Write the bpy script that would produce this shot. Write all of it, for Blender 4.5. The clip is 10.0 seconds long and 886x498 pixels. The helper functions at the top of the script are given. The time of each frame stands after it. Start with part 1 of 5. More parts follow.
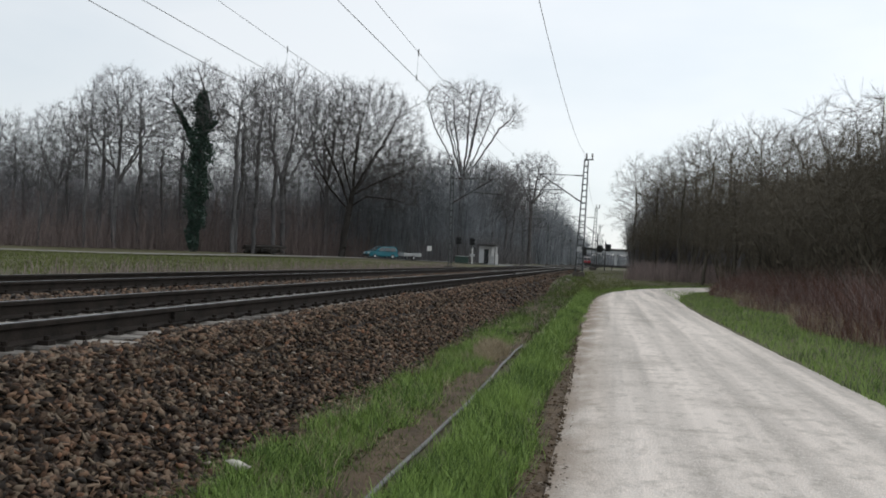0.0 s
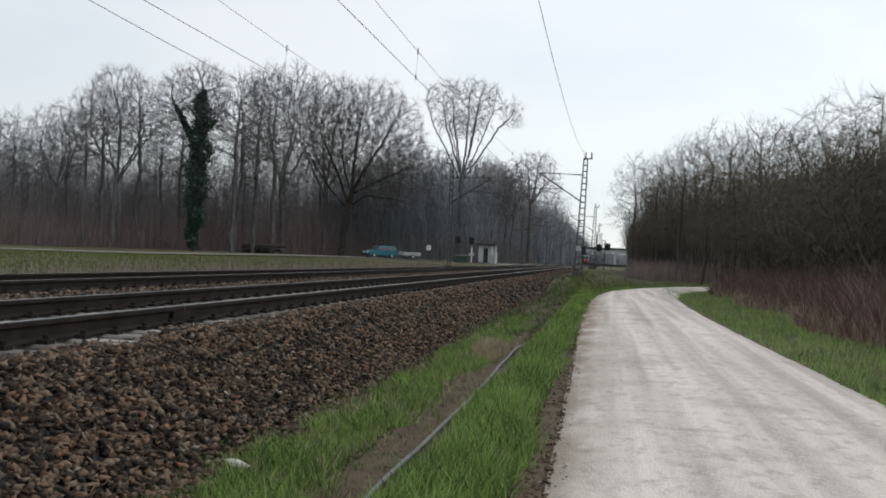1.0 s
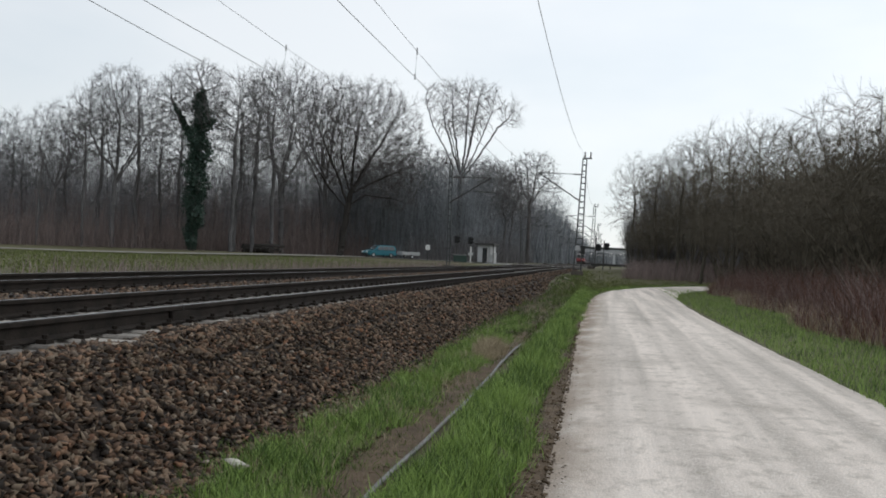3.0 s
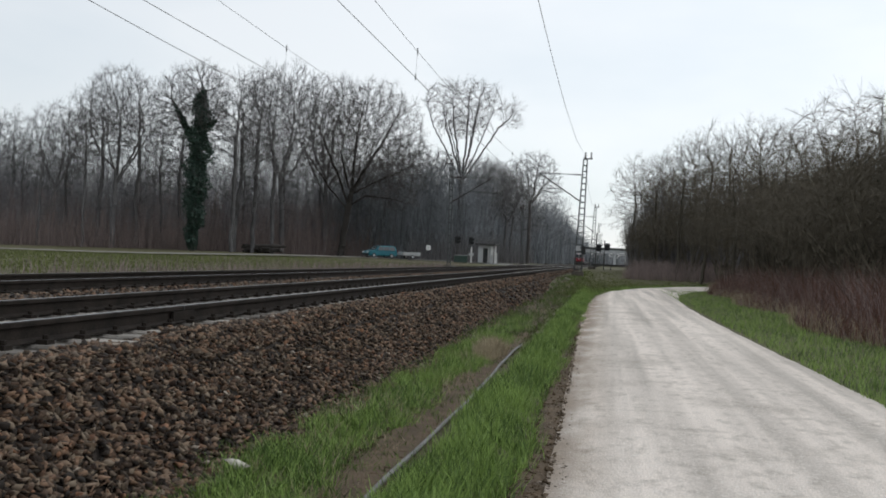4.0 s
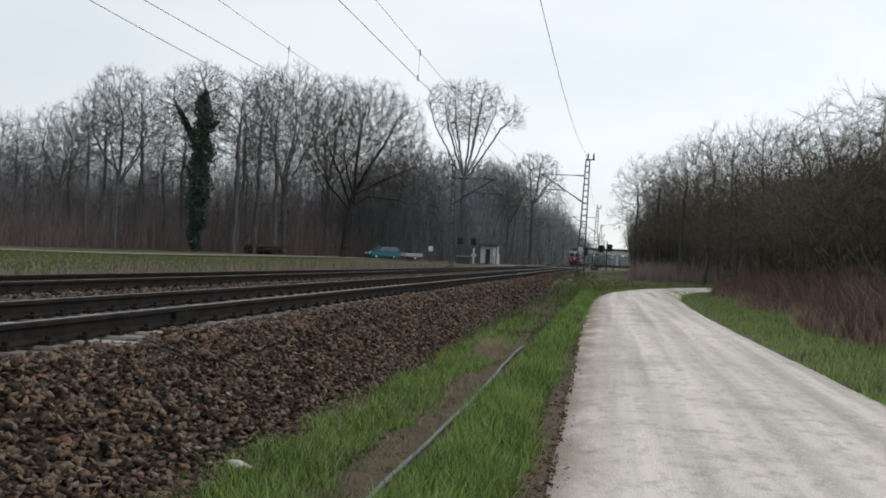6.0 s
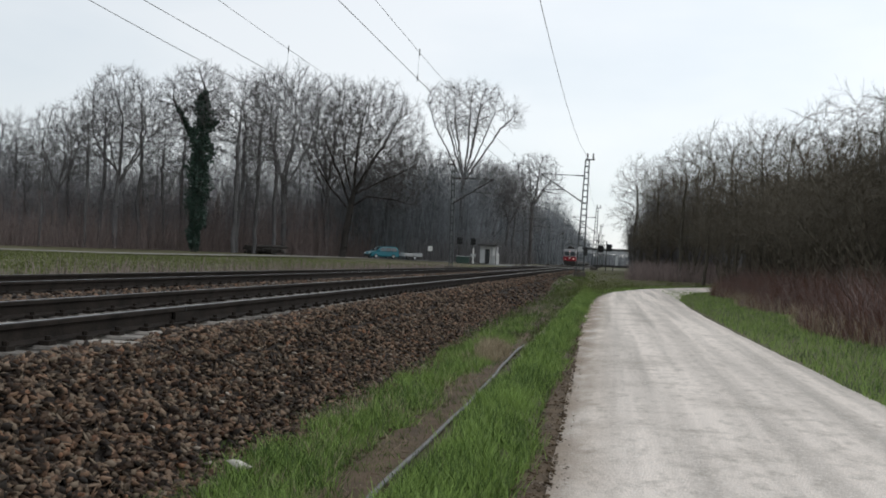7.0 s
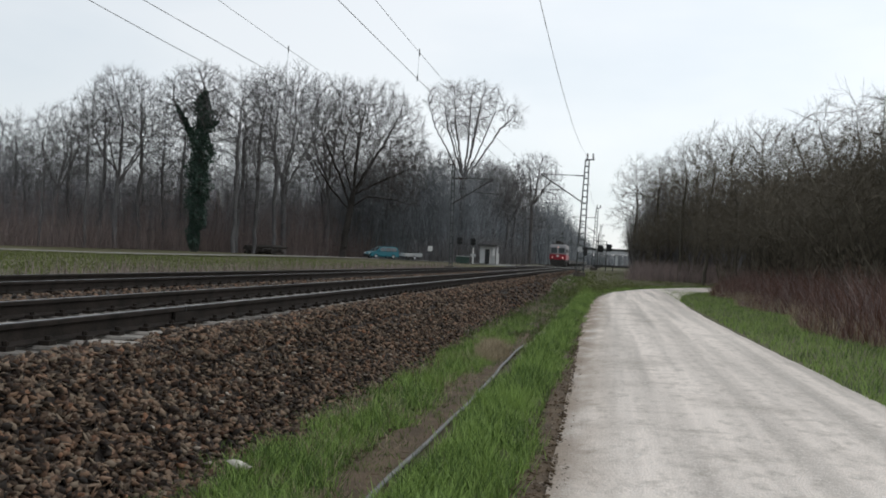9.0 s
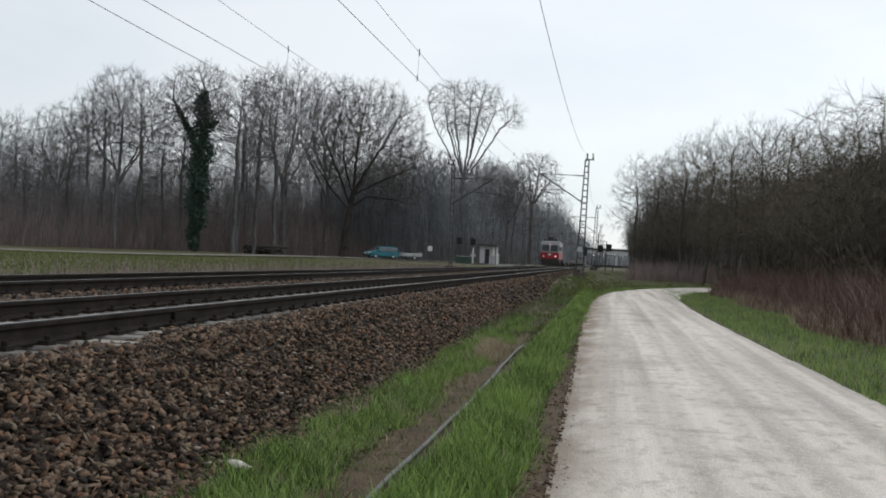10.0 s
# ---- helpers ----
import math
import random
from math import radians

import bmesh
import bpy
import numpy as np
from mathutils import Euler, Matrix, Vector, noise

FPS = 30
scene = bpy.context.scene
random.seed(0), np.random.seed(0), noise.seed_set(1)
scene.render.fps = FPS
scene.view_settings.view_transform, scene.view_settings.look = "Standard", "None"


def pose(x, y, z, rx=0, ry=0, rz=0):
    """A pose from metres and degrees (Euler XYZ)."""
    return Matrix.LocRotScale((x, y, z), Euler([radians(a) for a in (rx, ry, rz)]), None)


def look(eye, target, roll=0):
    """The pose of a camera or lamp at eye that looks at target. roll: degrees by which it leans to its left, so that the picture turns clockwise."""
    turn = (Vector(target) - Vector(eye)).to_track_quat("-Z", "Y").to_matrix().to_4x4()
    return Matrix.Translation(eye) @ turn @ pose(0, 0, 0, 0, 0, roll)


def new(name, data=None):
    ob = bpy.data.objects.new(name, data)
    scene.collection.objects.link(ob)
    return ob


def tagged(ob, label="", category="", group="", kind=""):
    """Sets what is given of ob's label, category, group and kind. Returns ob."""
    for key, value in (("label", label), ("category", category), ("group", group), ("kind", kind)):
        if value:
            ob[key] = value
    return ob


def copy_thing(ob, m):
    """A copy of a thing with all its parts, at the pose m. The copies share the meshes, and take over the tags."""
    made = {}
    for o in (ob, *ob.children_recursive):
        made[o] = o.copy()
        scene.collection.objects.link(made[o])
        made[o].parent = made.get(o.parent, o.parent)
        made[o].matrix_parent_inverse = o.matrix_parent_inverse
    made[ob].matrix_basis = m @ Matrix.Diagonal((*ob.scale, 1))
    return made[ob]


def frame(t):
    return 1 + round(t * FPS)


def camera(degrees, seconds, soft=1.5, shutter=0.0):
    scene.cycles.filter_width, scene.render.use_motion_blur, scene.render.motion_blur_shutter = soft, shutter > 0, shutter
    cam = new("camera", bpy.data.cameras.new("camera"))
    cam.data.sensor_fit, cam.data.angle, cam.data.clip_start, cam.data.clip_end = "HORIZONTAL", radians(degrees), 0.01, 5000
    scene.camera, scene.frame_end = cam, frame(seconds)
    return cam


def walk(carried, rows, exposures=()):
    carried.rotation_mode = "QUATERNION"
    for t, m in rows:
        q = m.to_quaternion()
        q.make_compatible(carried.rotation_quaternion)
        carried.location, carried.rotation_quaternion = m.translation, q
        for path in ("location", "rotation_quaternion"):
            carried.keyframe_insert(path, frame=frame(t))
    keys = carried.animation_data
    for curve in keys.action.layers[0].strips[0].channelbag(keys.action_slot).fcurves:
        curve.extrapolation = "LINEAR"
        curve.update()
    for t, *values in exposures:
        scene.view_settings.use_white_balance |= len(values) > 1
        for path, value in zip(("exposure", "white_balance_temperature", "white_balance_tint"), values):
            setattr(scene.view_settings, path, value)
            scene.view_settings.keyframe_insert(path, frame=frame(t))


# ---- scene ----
# camera: held by hand at eye height beside the gravel road, with a slight sway
cam = camera(44.85, 10.0, soft=1.8)
EYE = (0.0, 0.0, 1.6)


def aim(yaw, pitch, roll=2.75):
    """Camera pose from degrees: yaw to the right of the resting view, pitch upwards."""
    a, e = radians(-8.737 + yaw), radians(0.423 + pitch)
    d = Vector((math.sin(a) * math.cos(e), math.cos(a) * math.cos(e), math.sin(e)))
    return look(EYE, Vector(EYE) + d * 100, roll)


SWAY = [(0.0, 0.000, 0.000), (0.5, 0.000, 0.000), (1.0, 0.039, -0.045), (1.5, 0.084, -0.084), (2.0, -0.075, -0.036), (2.5, 0.103, -0.066), (3.2, 0.078, -0.057), (4.0, 0.054, -0.042), (4.5, -0.066, 0.000), (5.0, 0.009, -0.018), (5.5, -0.084, 0.003), (6.2, -0.069, 0.003), (7.0, -0.051, 0.000), (7.5, 0.012, -0.012), (8.0, -0.045, 0.000), (8.5, 0.009, 0.000), (9.0, -0.045, 0.003), (9.5, 0.036, -0.018), (10.0, -0.039, 0.000)]
walk(cam, [(t, aim(a, e)) for t, a, e in SWAY], exposures=[(0.0, 0.0, 6250, 8), (10.0, 0.0, 6250, 8)])

# ---- light: bright overcast ----
world = bpy.data.worlds.new("overcast_sky")
scene.world = world
world.use_nodes = True
wn, wl = world.node_tree.nodes, world.node_tree.links
wn.clear()
w_out, w_bg = wn.new("ShaderNodeOutputWorld"), wn.new("ShaderNodeBackground")
w_sky, w_mix, w_noise = wn.new("ShaderNodeTexSky"), wn.new("ShaderNodeMixRGB"), wn.new("ShaderNodeTexNoise")
w_ramp, w_gain, w_map = wn.new("ShaderNodeValToRGB"), wn.new("ShaderNodeMixRGB"), wn.new("ShaderNodeMapping")
w_tc = wn.new("ShaderNodeTexCoord")
SUN_EL, SUN_AZ = 38.0, 40.0     # degrees; azimuth to the right of the track's heading
w_sky.sky_type, w_sky.sun_disc = "NISHITA", False
w_sky.sun_elevation, w_sky.sun_rotation = radians(SUN_EL), radians(SUN_AZ)
w_gain.blend_type = "MULTIPLY"
w_gain.inputs[0].default_value = 1.0
w_gain.inputs[2].default_value = (0.11, 0.11, 0.11, 1)
w_map.inputs["Scale"].default_value = (1.2, 1.2, 3.5)
w_noise.inputs["Scale"].default_value, w_noise.inputs["Detail"].default_value = 1.6, 5
w_ramp.color_ramp.elements[0].position, w_ramp.color_ramp.elements[0].color = 0.32, (0.8, 0.845, 0.88, 1)
w_ramp.color_ramp.elements[1].position, w_ramp.color_ramp.elements[1].color = 0.62, (1.02, 1.01, 1.0, 1)
w_mix.inputs[0].default_value = 0.82
wl.new(w_tc.outputs["Generated"], w_map.inputs[0])
wl.new(w_map.outputs[0], w_noise.inputs["Vector"])
wl.new(w_noise.outputs[0], w_ramp.inputs[0])
wl.new(w_sky.outputs[0], w_gain.inputs[1])
wl.new(w_gain.outputs[0], w_mix.inputs[1])
w_sep, w_fall, w_dim = wn.new("ShaderNodeSeparateXYZ"), wn.new("ShaderNodeMapRange"), wn.new("ShaderNodeMixRGB")
wl.new(w_tc.outputs["Generated"], w_sep.inputs[0])
wl.new(w_sep.outputs[0], w_fall.inputs[0])
w_fall.inputs["From Min"].default_value, w_fall.inputs["From Max"].default_value = -0.6, 0.2
w_fall.inputs["To Min"].default_value, w_fall.inputs["To Max"].default_value = 0.84, 1.0
w_dim.blend_type = "MULTIPLY"
w_dim.inputs[0].default_value = 1.0
wl.new(w_ramp.outputs[0], w_dim.inputs[1])
wl.new(w_fall.outputs[0], w_dim.inputs[2])
wl.new(w_dim.outputs[0], w_mix.inputs[2])
wl.new(w_mix.outputs[0], w_bg.inputs[0])
w_bg.inputs[1].default_value = 1.06
wl.new(w_bg.outputs[0], w_out.inputs[0])

sun = new("sun", bpy.data.lights.new("sun", "SUN"))
sun.data.energy, sun.data.angle, sun.data.color = 0.7, radians(25), (1.0, 0.97, 0.92)
_a, _e = radians(SUN_AZ), radians(SUN_EL)
sun.matrix_world = look(Vector((math.sin(_a) * math.cos(_e), math.cos(_a) * math.cos(_e), math.sin(_e))) * 300, (0, 0, 0))


# ---- materials ----
def material(name, dark, light, scale=3.0, rough=0.85, metal=0.0, bump=0.3, fine=40.0, per="", stretch=(1, 1, 1), spec=0.3):
    """Two-tone surface: broad stains and fine grain, with relief; per: 'object' or 'island' varies pieces."""
    m = bpy.data.materials.new(name)
    m.use_nodes = True
    n, l = m.node_tree.nodes, m.node_tree.links
    b = n["Principled BSDF"]
    tc, mp = n.new("ShaderNodeTexCoord"), n.new("ShaderNodeMapping")
    mp.inputs["Scale"].default_value = stretch
    l.new(tc.outputs["Object"], mp.inputs[0])
    big, small = n.new("ShaderNodeTexNoise"), n.new("ShaderNodeTexNoise")
    big.inputs["Scale"].default_value, big.inputs["Detail"].default_value = scale, 4
    small.inputs["Scale"].default_value, small.inputs["Detail"].default_value = fine, 3
    for t in (big, small):
        l.new(mp.outputs[0], t.inputs["Vector"])
    add = n.new("ShaderNodeMath")
    add.operation = "MULTIPLY_ADD"
    l.new(small.outputs[0], add.inputs[0])
    add.inputs[1].default_value = 0.6
    l.new(big.outputs[0], add.inputs[2])
    last = add.outputs[0]
    if per:
        src = n.new("ShaderNodeObjectInfo").outputs["Random"] if per == "object" else n.new("ShaderNodeNewGeometry").outputs["Random Per Island"]
        more = n.new("ShaderNodeMath")
        more.operation = "MULTIPLY_ADD"
        l.new(src, more.inputs[0])
        more.inputs[1].default_value = 0.9
        l.new(last, more.inputs[2])
        off = n.new("ShaderNodeMath")
        off.operation = "SUBTRACT"
        off.inputs[1].default_value = 0.45
        l.new(more.outputs[0], off.inputs[0])
        last = off.outputs[0]
    ramp = n.new("ShaderNodeValToRGB")
    ramp.color_ramp.elements[0].position, ramp.color_ramp.elements[1].position = 0.45, 1.15
    ramp.color_ramp.elements[0].color, ramp.color_ramp.elements[1].color = (*dark, 1), (*light, 1)
    ramp.color_ramp.elements[1].position = 1.0
    l.new(last, ramp.inputs[0])
    l.new(ramp.outputs[0], b.inputs["Base Color"])
    b.inputs["Roughness"].default_value, b.inputs["Metallic"].default_value = rough, metal
    b.inputs["Specular IOR Level"].default_value = spec
    if bump:
        bp = n.new("ShaderNodeBump")
        bp.inputs["Strength"].default_value, bp.inputs["Distance"].default_value = bump, 0.02
        l.new(small.outputs[0], bp.inputs["Height"])
        l.new(bp.outputs[0], b.inputs["Normal"])
    return m


def glow(name, color, strength):
    m = bpy.data.materials.new(name)
    m.use_nodes = True
    b = m.node_tree.nodes["Principled BSDF"]
    b.inputs["Base Color"].default_value = (*color, 1)
    b.inputs["Emission Color"].default_value = (*color, 1)
    b.inputs["Emission Strength"].default_value = strength
    return m


def road_material():
    """Pale compacted gravel: long wheel streaks, damp cross patches, grit."""
    m = bpy.data.materials.new("pale_gravel")
    m.use_nodes = True
    n, l = m.node_tree.nodes, m.node_tree.links
    b, tc = n["Principled BSDF"], n.new("ShaderNodeTexCoord")

    def field(scale, stretch, detail, lo, hi):
        mp, tx, rp = n.new("ShaderNodeMapping"), n.new("ShaderNodeTexNoise"), n.new("ShaderNodeMapRange")
        mp.inputs["Scale"].default_value = stretch
        tx.inputs["Scale"].default_value, tx.inputs["Detail"].default_value = scale, detail
        rp.inputs["From Min"].default_value, rp.inputs["From Max"].default_value = lo, hi
        l.new(tc.outputs["Object"], mp.inputs[0])
        l.new(mp.outputs[0], tx.inputs["Vector"])
        l.new(tx.outputs[0], rp.inputs[0])
        return rp.outputs[0]

    def blend(fac, a, c):
        x = n.new("ShaderNodeMixRGB")
        l.new(fac, x.inputs[0])
        for k, val in ((1, a), (2, c)):
            if isinstance(val, tuple):
                x.inputs[k].default_value = (*val, 1)
            else:
                l.new(val, x.inputs[k])
        return x.outputs[0]
    streak = field(1.0, (2.0, 0.045, 1), 6, 0.4, 0.64)
    patch = field(1.0, (0.55, 0.45, 1), 8, 0.54, 0.84)
    rut = field(1.0, (0.5, 1.5, 1), 6, 0.6, 0.82)
    grit = field(55.0, (1, 0.6, 1), 4, 0.3, 0.7)
    clod = field(7.0, (1, 0.5, 1), 7, 0.5, 0.8)
    chips = field(24.0, (1, 0.7, 1), 4, 0.54, 0.76)
    base = blend(streak, (0.71, 0.635, 0.57), (0.42, 0.378, 0.338))
    base = blend(patch, base, (0.3, 0.265, 0.228))
    base = blend(rut, base, (0.31, 0.272, 0.235))
    base = blend(clod, base, (0.36, 0.322, 0.28))
    base = blend(chips, base, (0.66, 0.61, 0.56))
    sep, rim = n.new("ShaderNodeSeparateXYZ"), n.new("ShaderNodeMapRange")
    l.new(tc.outputs["Object"], sep.inputs[0])
    l.new(sep.outputs[0], rim.inputs[0])
    rim.inputs["From Min"].default_value, rim.inputs["From Max"].default_value = 0.2, -0.5
    soil = n.new("ShaderNodeMath")
    soil.operation = "MULTIPLY"
    l.new(rim.outputs[0], soil.inputs[0])
    l.new(field(2.2, (1, 0.35, 1), 5, 0.2, 0.55), soil.inputs[1])
    base = blend(soil.outputs[0], base, (0.22, 0.17, 0.125))
    tone = n.new("ShaderNodeMixRGB")
    tone.blend_type = "MULTIPLY"
    tone.inputs[0].default_value = 1.0
    l.new(base, tone.inputs[1])
    l.new(blend(grit, (0.86, 0.86, 0.86), (1.14, 1.14, 1.14)), tone.inputs[2])
    l.new(tone.outputs[0], b.inputs["Base Color"])
    b.inputs["Roughness"].default_value, b.inputs["Specular IOR Level"].default_value = 0.95, 0.2
    bp = n.new("ShaderNodeBump")
    bp.inputs["Strength"].default_value, bp.inputs["Distance"].default_value = 0.6, 0.012
    add = n.new("ShaderNodeMath")
    l.new(grit, add.inputs[0])
    l.new(clod, add.inputs[1])
    l.new(add.outputs[0], bp.inputs["Height"])
    l.new(bp.outputs[0], b.inputs["Normal"])
    return m


M_SOIL = material("soil_and_turf", (0.035, 0.042, 0.014), (0.105, 0.092, 0.045), 0.9, 0.95, bump=0.6, fine=14)
M_DIRT = material("bare_dirt", (0.03, 0.02, 0.011), (0.115, 0.08, 0.048), 4.5, 0.95, bump=0.8, fine=30)
M_ROAD = road_material()
M_ASPHALT = material("worn_asphalt", (0.13, 0.125, 0.115), (0.25, 0.24, 0.222), 0.8, 0.9, bump=0.3)
# near-black base: the shade in the gaps between stones, painted in
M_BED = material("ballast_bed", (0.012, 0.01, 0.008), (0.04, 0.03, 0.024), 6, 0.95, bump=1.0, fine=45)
M_STONE = material("ballast_stone", (0.016, 0.011, 0.008), (0.2, 0.138, 0.1), 5, 0.9, bump=0.12, per="island")
M_PEBBLE = material("loose_ballast_stone", (0.016, 0.011, 0.008), (0.2, 0.138, 0.1), 5, 0.9, bump=0.12, per="object")
for _m in (M_STONE, M_PEBBLE):
    _n, _l = _m.node_tree.nodes, _m.node_tree.links
    _rn = next(n for n in _n if n.type == "VALTORGB")
    _r = _rn.color_ramp
    _r.elements[0].color, _r.elements[1].color = (0.017, 0.0125, 0.0095, 1), (0.17, 0.128, 0.093, 1)
    for _p, _c in ((0.62, (0.042, 0.0305, 0.022, 1)), (0.8, (0.069, 0.049, 0.035, 1)), (0.94, (0.102, 0.073, 0.052, 1))):
        _r.elements.new(_p).color = _c
    # a second draw for each stone: greyish, brown or rusty
    _src = next(n for n in _n if n.type in ("OBJECT_INFO", "NEW_GEOMETRY"))
    _mul, _fr, _hue, _mx = _n.new("ShaderNodeMath"), _n.new("ShaderNodeMath"), _n.new("ShaderNodeValToRGB"), _n.new("ShaderNodeMixRGB")
    _mul.operation, _fr.operation, _mx.blend_type = "MULTIPLY", "FRACT", "MULTIPLY"
    _mul.inputs[1].default_value, _mx.inputs[0].default_value = 17.31, 1.0
    _l.new(_src.outputs["Random" if _src.type == "OBJECT_INFO" else "Random Per Island"], _mul.inputs[0])
    _l.new(_mul.outputs[0], _fr.inputs[0])
    _l.new(_fr.outputs[0], _hue.inputs[0])
    _hue.color_ramp.interpolation = "CONSTANT"
    _hue.color_ramp.elements[0].color, _hue.color_ramp.elements[1].color = (0.98, 0.99, 0.97, 1), (1.14, 0.94, 0.83, 1)
    _hue.color_ramp.elements[1].position = 0.68
    _hue.color_ramp.elements.new(0.3).color = (1.05, 0.97, 0.91, 1)
    _hue.color_ramp.elements.new(0.955).color = (1.3, 0.9, 0.72, 1)
    _l.new(_rn.outputs[0], _mx.inputs[1])
    _l.new(_hue.outputs[0], _mx.inputs[2])
    _l.new(_mx.outputs[0], _n["Principled BSDF"].inputs["Base Color"])
M_PALE = material("pale_boulder", (0.4, 0.37, 0.32), (0.6, 0.56, 0.5), 6, 0.9)
M_PALESTONE = material("pale_ballast_stone", (0.13, 0.1, 0.075), (0.33, 0.28, 0.23), 8, 0.9, bump=0.1, per="object")
M_SLEEPER = material("weathered_concrete", (0.135, 0.122, 0.108), (0.31, 0.284, 0.252), 2.5, 0.9, per="object")
M_RUST = material("dark_rail_rust", (0.009, 0.008, 0.007), (0.03, 0.024, 0.02), 4, 0.9, 0.0, bump=0.2, spec=0.1)
M_RAILTOP = material("polished_rail_steel", (0.13, 0.13, 0.13), (0.24, 0.24, 0.24), 2, 0.5, 0.7, bump=0.03, stretch=(1, 0.1, 1))
M_STEEL = material("galvanised_grey_steel", (0.042, 0.045, 0.045), (0.095, 0.1, 0.097), 3, 0.6, 0.5, bump=0.1)
M_DARKSTEEL = material("dark_weathered_steel", (0.035, 0.035, 0.035), (0.09, 0.085, 0.08), 3, 0.65, 0.4, bump=0.1)
M_INSUL = material("brown_porcelain", (0.03, 0.018, 0.014), (0.06, 0.035, 0.025), 5, 0.25, bump=0.0)
M_WIRE = material("oxidised_copper_wire", (0.09, 0.09, 0.088), (0.17, 0.165, 0.16), 3, 0.6, 0.5, bump=0.0)
M_BARK = material("grey_brown_bark", (0.05, 0.045, 0.042), (0.125, 0.115, 0.11), 1.2, 0.95, bump=0.7, fine=12, stretch=(1, 1, 0.3))
M_TWIG = material("bare_twigs", (0.075, 0.071, 0.072), (0.195, 0.187, 0.188), 0.4, 0.95, bump=0.0, per="island")
# paler than the nearer bark: haze inside the wood, painted into the colour
M_DEEP = material("haze_pale_stems", (0.135, 0.132, 0.135), (0.3, 0.294, 0.3), 0.4, 0.95, bump=0.0, per="island")
M_WOODBARK = material("grey_wood_bark", (0.062, 0.059, 0.059), (0.155, 0.148, 0.147), 1.2, 0.95, bump=0.6, fine=12, stretch=(1, 1, 0.3))
# bluish grey puts the haze of distance into these stems
M_TRACKWOOD = material("haze_grey_stems", (0.12, 0.128, 0.135), (0.26, 0.272, 0.285), 0.4, 0.95, bump=0.0, per="island")
M_OLIVETWIG = material("olive_brown_twigs", (0.05, 0.043, 0.032), (0.15, 0.13, 0.098), 0.5, 0.95, bump=0.0, per="island")
M_DARKBARK = material("dark_furrowed_bark", (0.022, 0.02, 0.018), (0.07, 0.062, 0.056), 1.2, 0.95, bump=0.7, fine=12, stretch=(1, 1, 0.3))
M_OLIVEBARK = material("olive_bark", (0.035, 0.031, 0.024), (0.1, 0.088, 0.068), 1.4, 0.95, bump=0.6, fine=12, stretch=(1, 1, 0.3))
M_IVY = material("ivy_leaves", (0.014, 0.034, 0.024), (0.034, 0.066, 0.045), 1.5, 0.55, bump=0.0, per="island", spec=0.5)
M_BRAMBLE = material("red_brown_brambles", (0.045, 0.02, 0.015), (0.15, 0.076, 0.056), 0.5, 0.9, bump=0.0, per="island")
M_BRUSH = material("brown_brushwood", (0.12, 0.092, 0.084), (0.28, 0.222, 0.203), 0.5, 0.9, bump=0.0, per="island")
M_DRYSTALK = material("dry_pale_stalks", (0.2, 0.16, 0.1), (0.42, 0.35, 0.24), 0.7, 0.9, bump=0.0, per="island")
M_GRASS = material("fresh_grass", (0.042, 0.082, 0.014), (0.25, 0.36, 0.085), 0.6, 0.7, bump=0.0, per="island", spec=0.4)
M_MEADOW = material("dull_meadow_grass", (0.06, 0.078, 0.02), (0.145, 0.165, 0.05), 0.2, 0.8, bump=0.0, per="island")
M_HERB = material("dark_low_herbs", (0.03, 0.055, 0.01), (0.11, 0.165, 0.035), 0.5, 0.8, bump=0.0, per="island")
M_LITTER = material("leaf_litter", (0.05, 0.035, 0.025), (0.12, 0.08, 0.055), 0.5, 0.95, bump=0.7, fine=10)
M_CABLE = material("grey_plastic_pipe", (0.09, 0.088, 0.086), (0.19, 0.185, 0.18), 3, 0.7, bump=0.05)
M_VAN = material("teal_car_paint", (0.02, 0.13, 0.17), (0.03, 0.17, 0.21), 0.8, 0.3, 0.3, bump=0.0, spec=0.6)
M_GLASS = material("dark_window_glass", (0.012, 0.015, 0.017), (0.025, 0.03, 0.032), 1, 0.2, bump=0.0, spec=0.35)
M_CARGLASS = material("tinted_car_glass", (0.025, 0.04, 0.045), (0.045, 0.06, 0.065), 1, 0.1, bump=0.0, spec=0.9)
M_RUBBER = material("black_rubber", (0.015, 0.015, 0.015), (0.03, 0.03, 0.03), 4, 0.8, bump=0.1)
M_WHITE = material("off_white_paint", (0.55, 0.54, 0.52), (0.75, 0.74, 0.72), 2, 0.6, bump=0.1)
M_GREY = material("light_grey_paint", (0.34, 0.35, 0.35), (0.5, 0.5, 0.5), 2, 0.55, bump=0.05)
M_BLACK = material("matt_black", (0.012, 0.013, 0.013), (0.03, 0.03, 0.03), 3, 0.6, bump=0.1)
M_RED = material("locomotive_red", (0.2, 0.012, 0.022), (0.3, 0.021, 0.034), 1, 0.4, bump=0.0)
M_CAB = material("cab_grey_paint", (0.19, 0.185, 0.187), (0.28, 0.275, 0.277), 2, 0.5, bump=0.02)
M_FRAME = material("bogie_grime", (0.02, 0.019, 0.018), (0.06, 0.055, 0.05), 3, 0.8, bump=0.3)
M_CONCRETE = material("bridge_concrete", (0.34, 0.35, 0.36), (0.5, 0.51, 0.52), 0.6, 0.9)
M_FOOTING = material("dark_footing_concrete", (0.05, 0.045, 0.038), (0.12, 0.105, 0.09), 3, 0.95)
M_GREEN = material("dark_green_cabinet", (0.02, 0.04, 0.032), (0.04, 0.07, 0.055), 2, 0.6)
M_HEADLAMP = glow("headlamp_glow", (1.0, 0.6, 0.5), 1.1)
M_DIMLAMP = glow("dim_headlamp_glow", (1.0, 0.6, 0.5), 0.25)


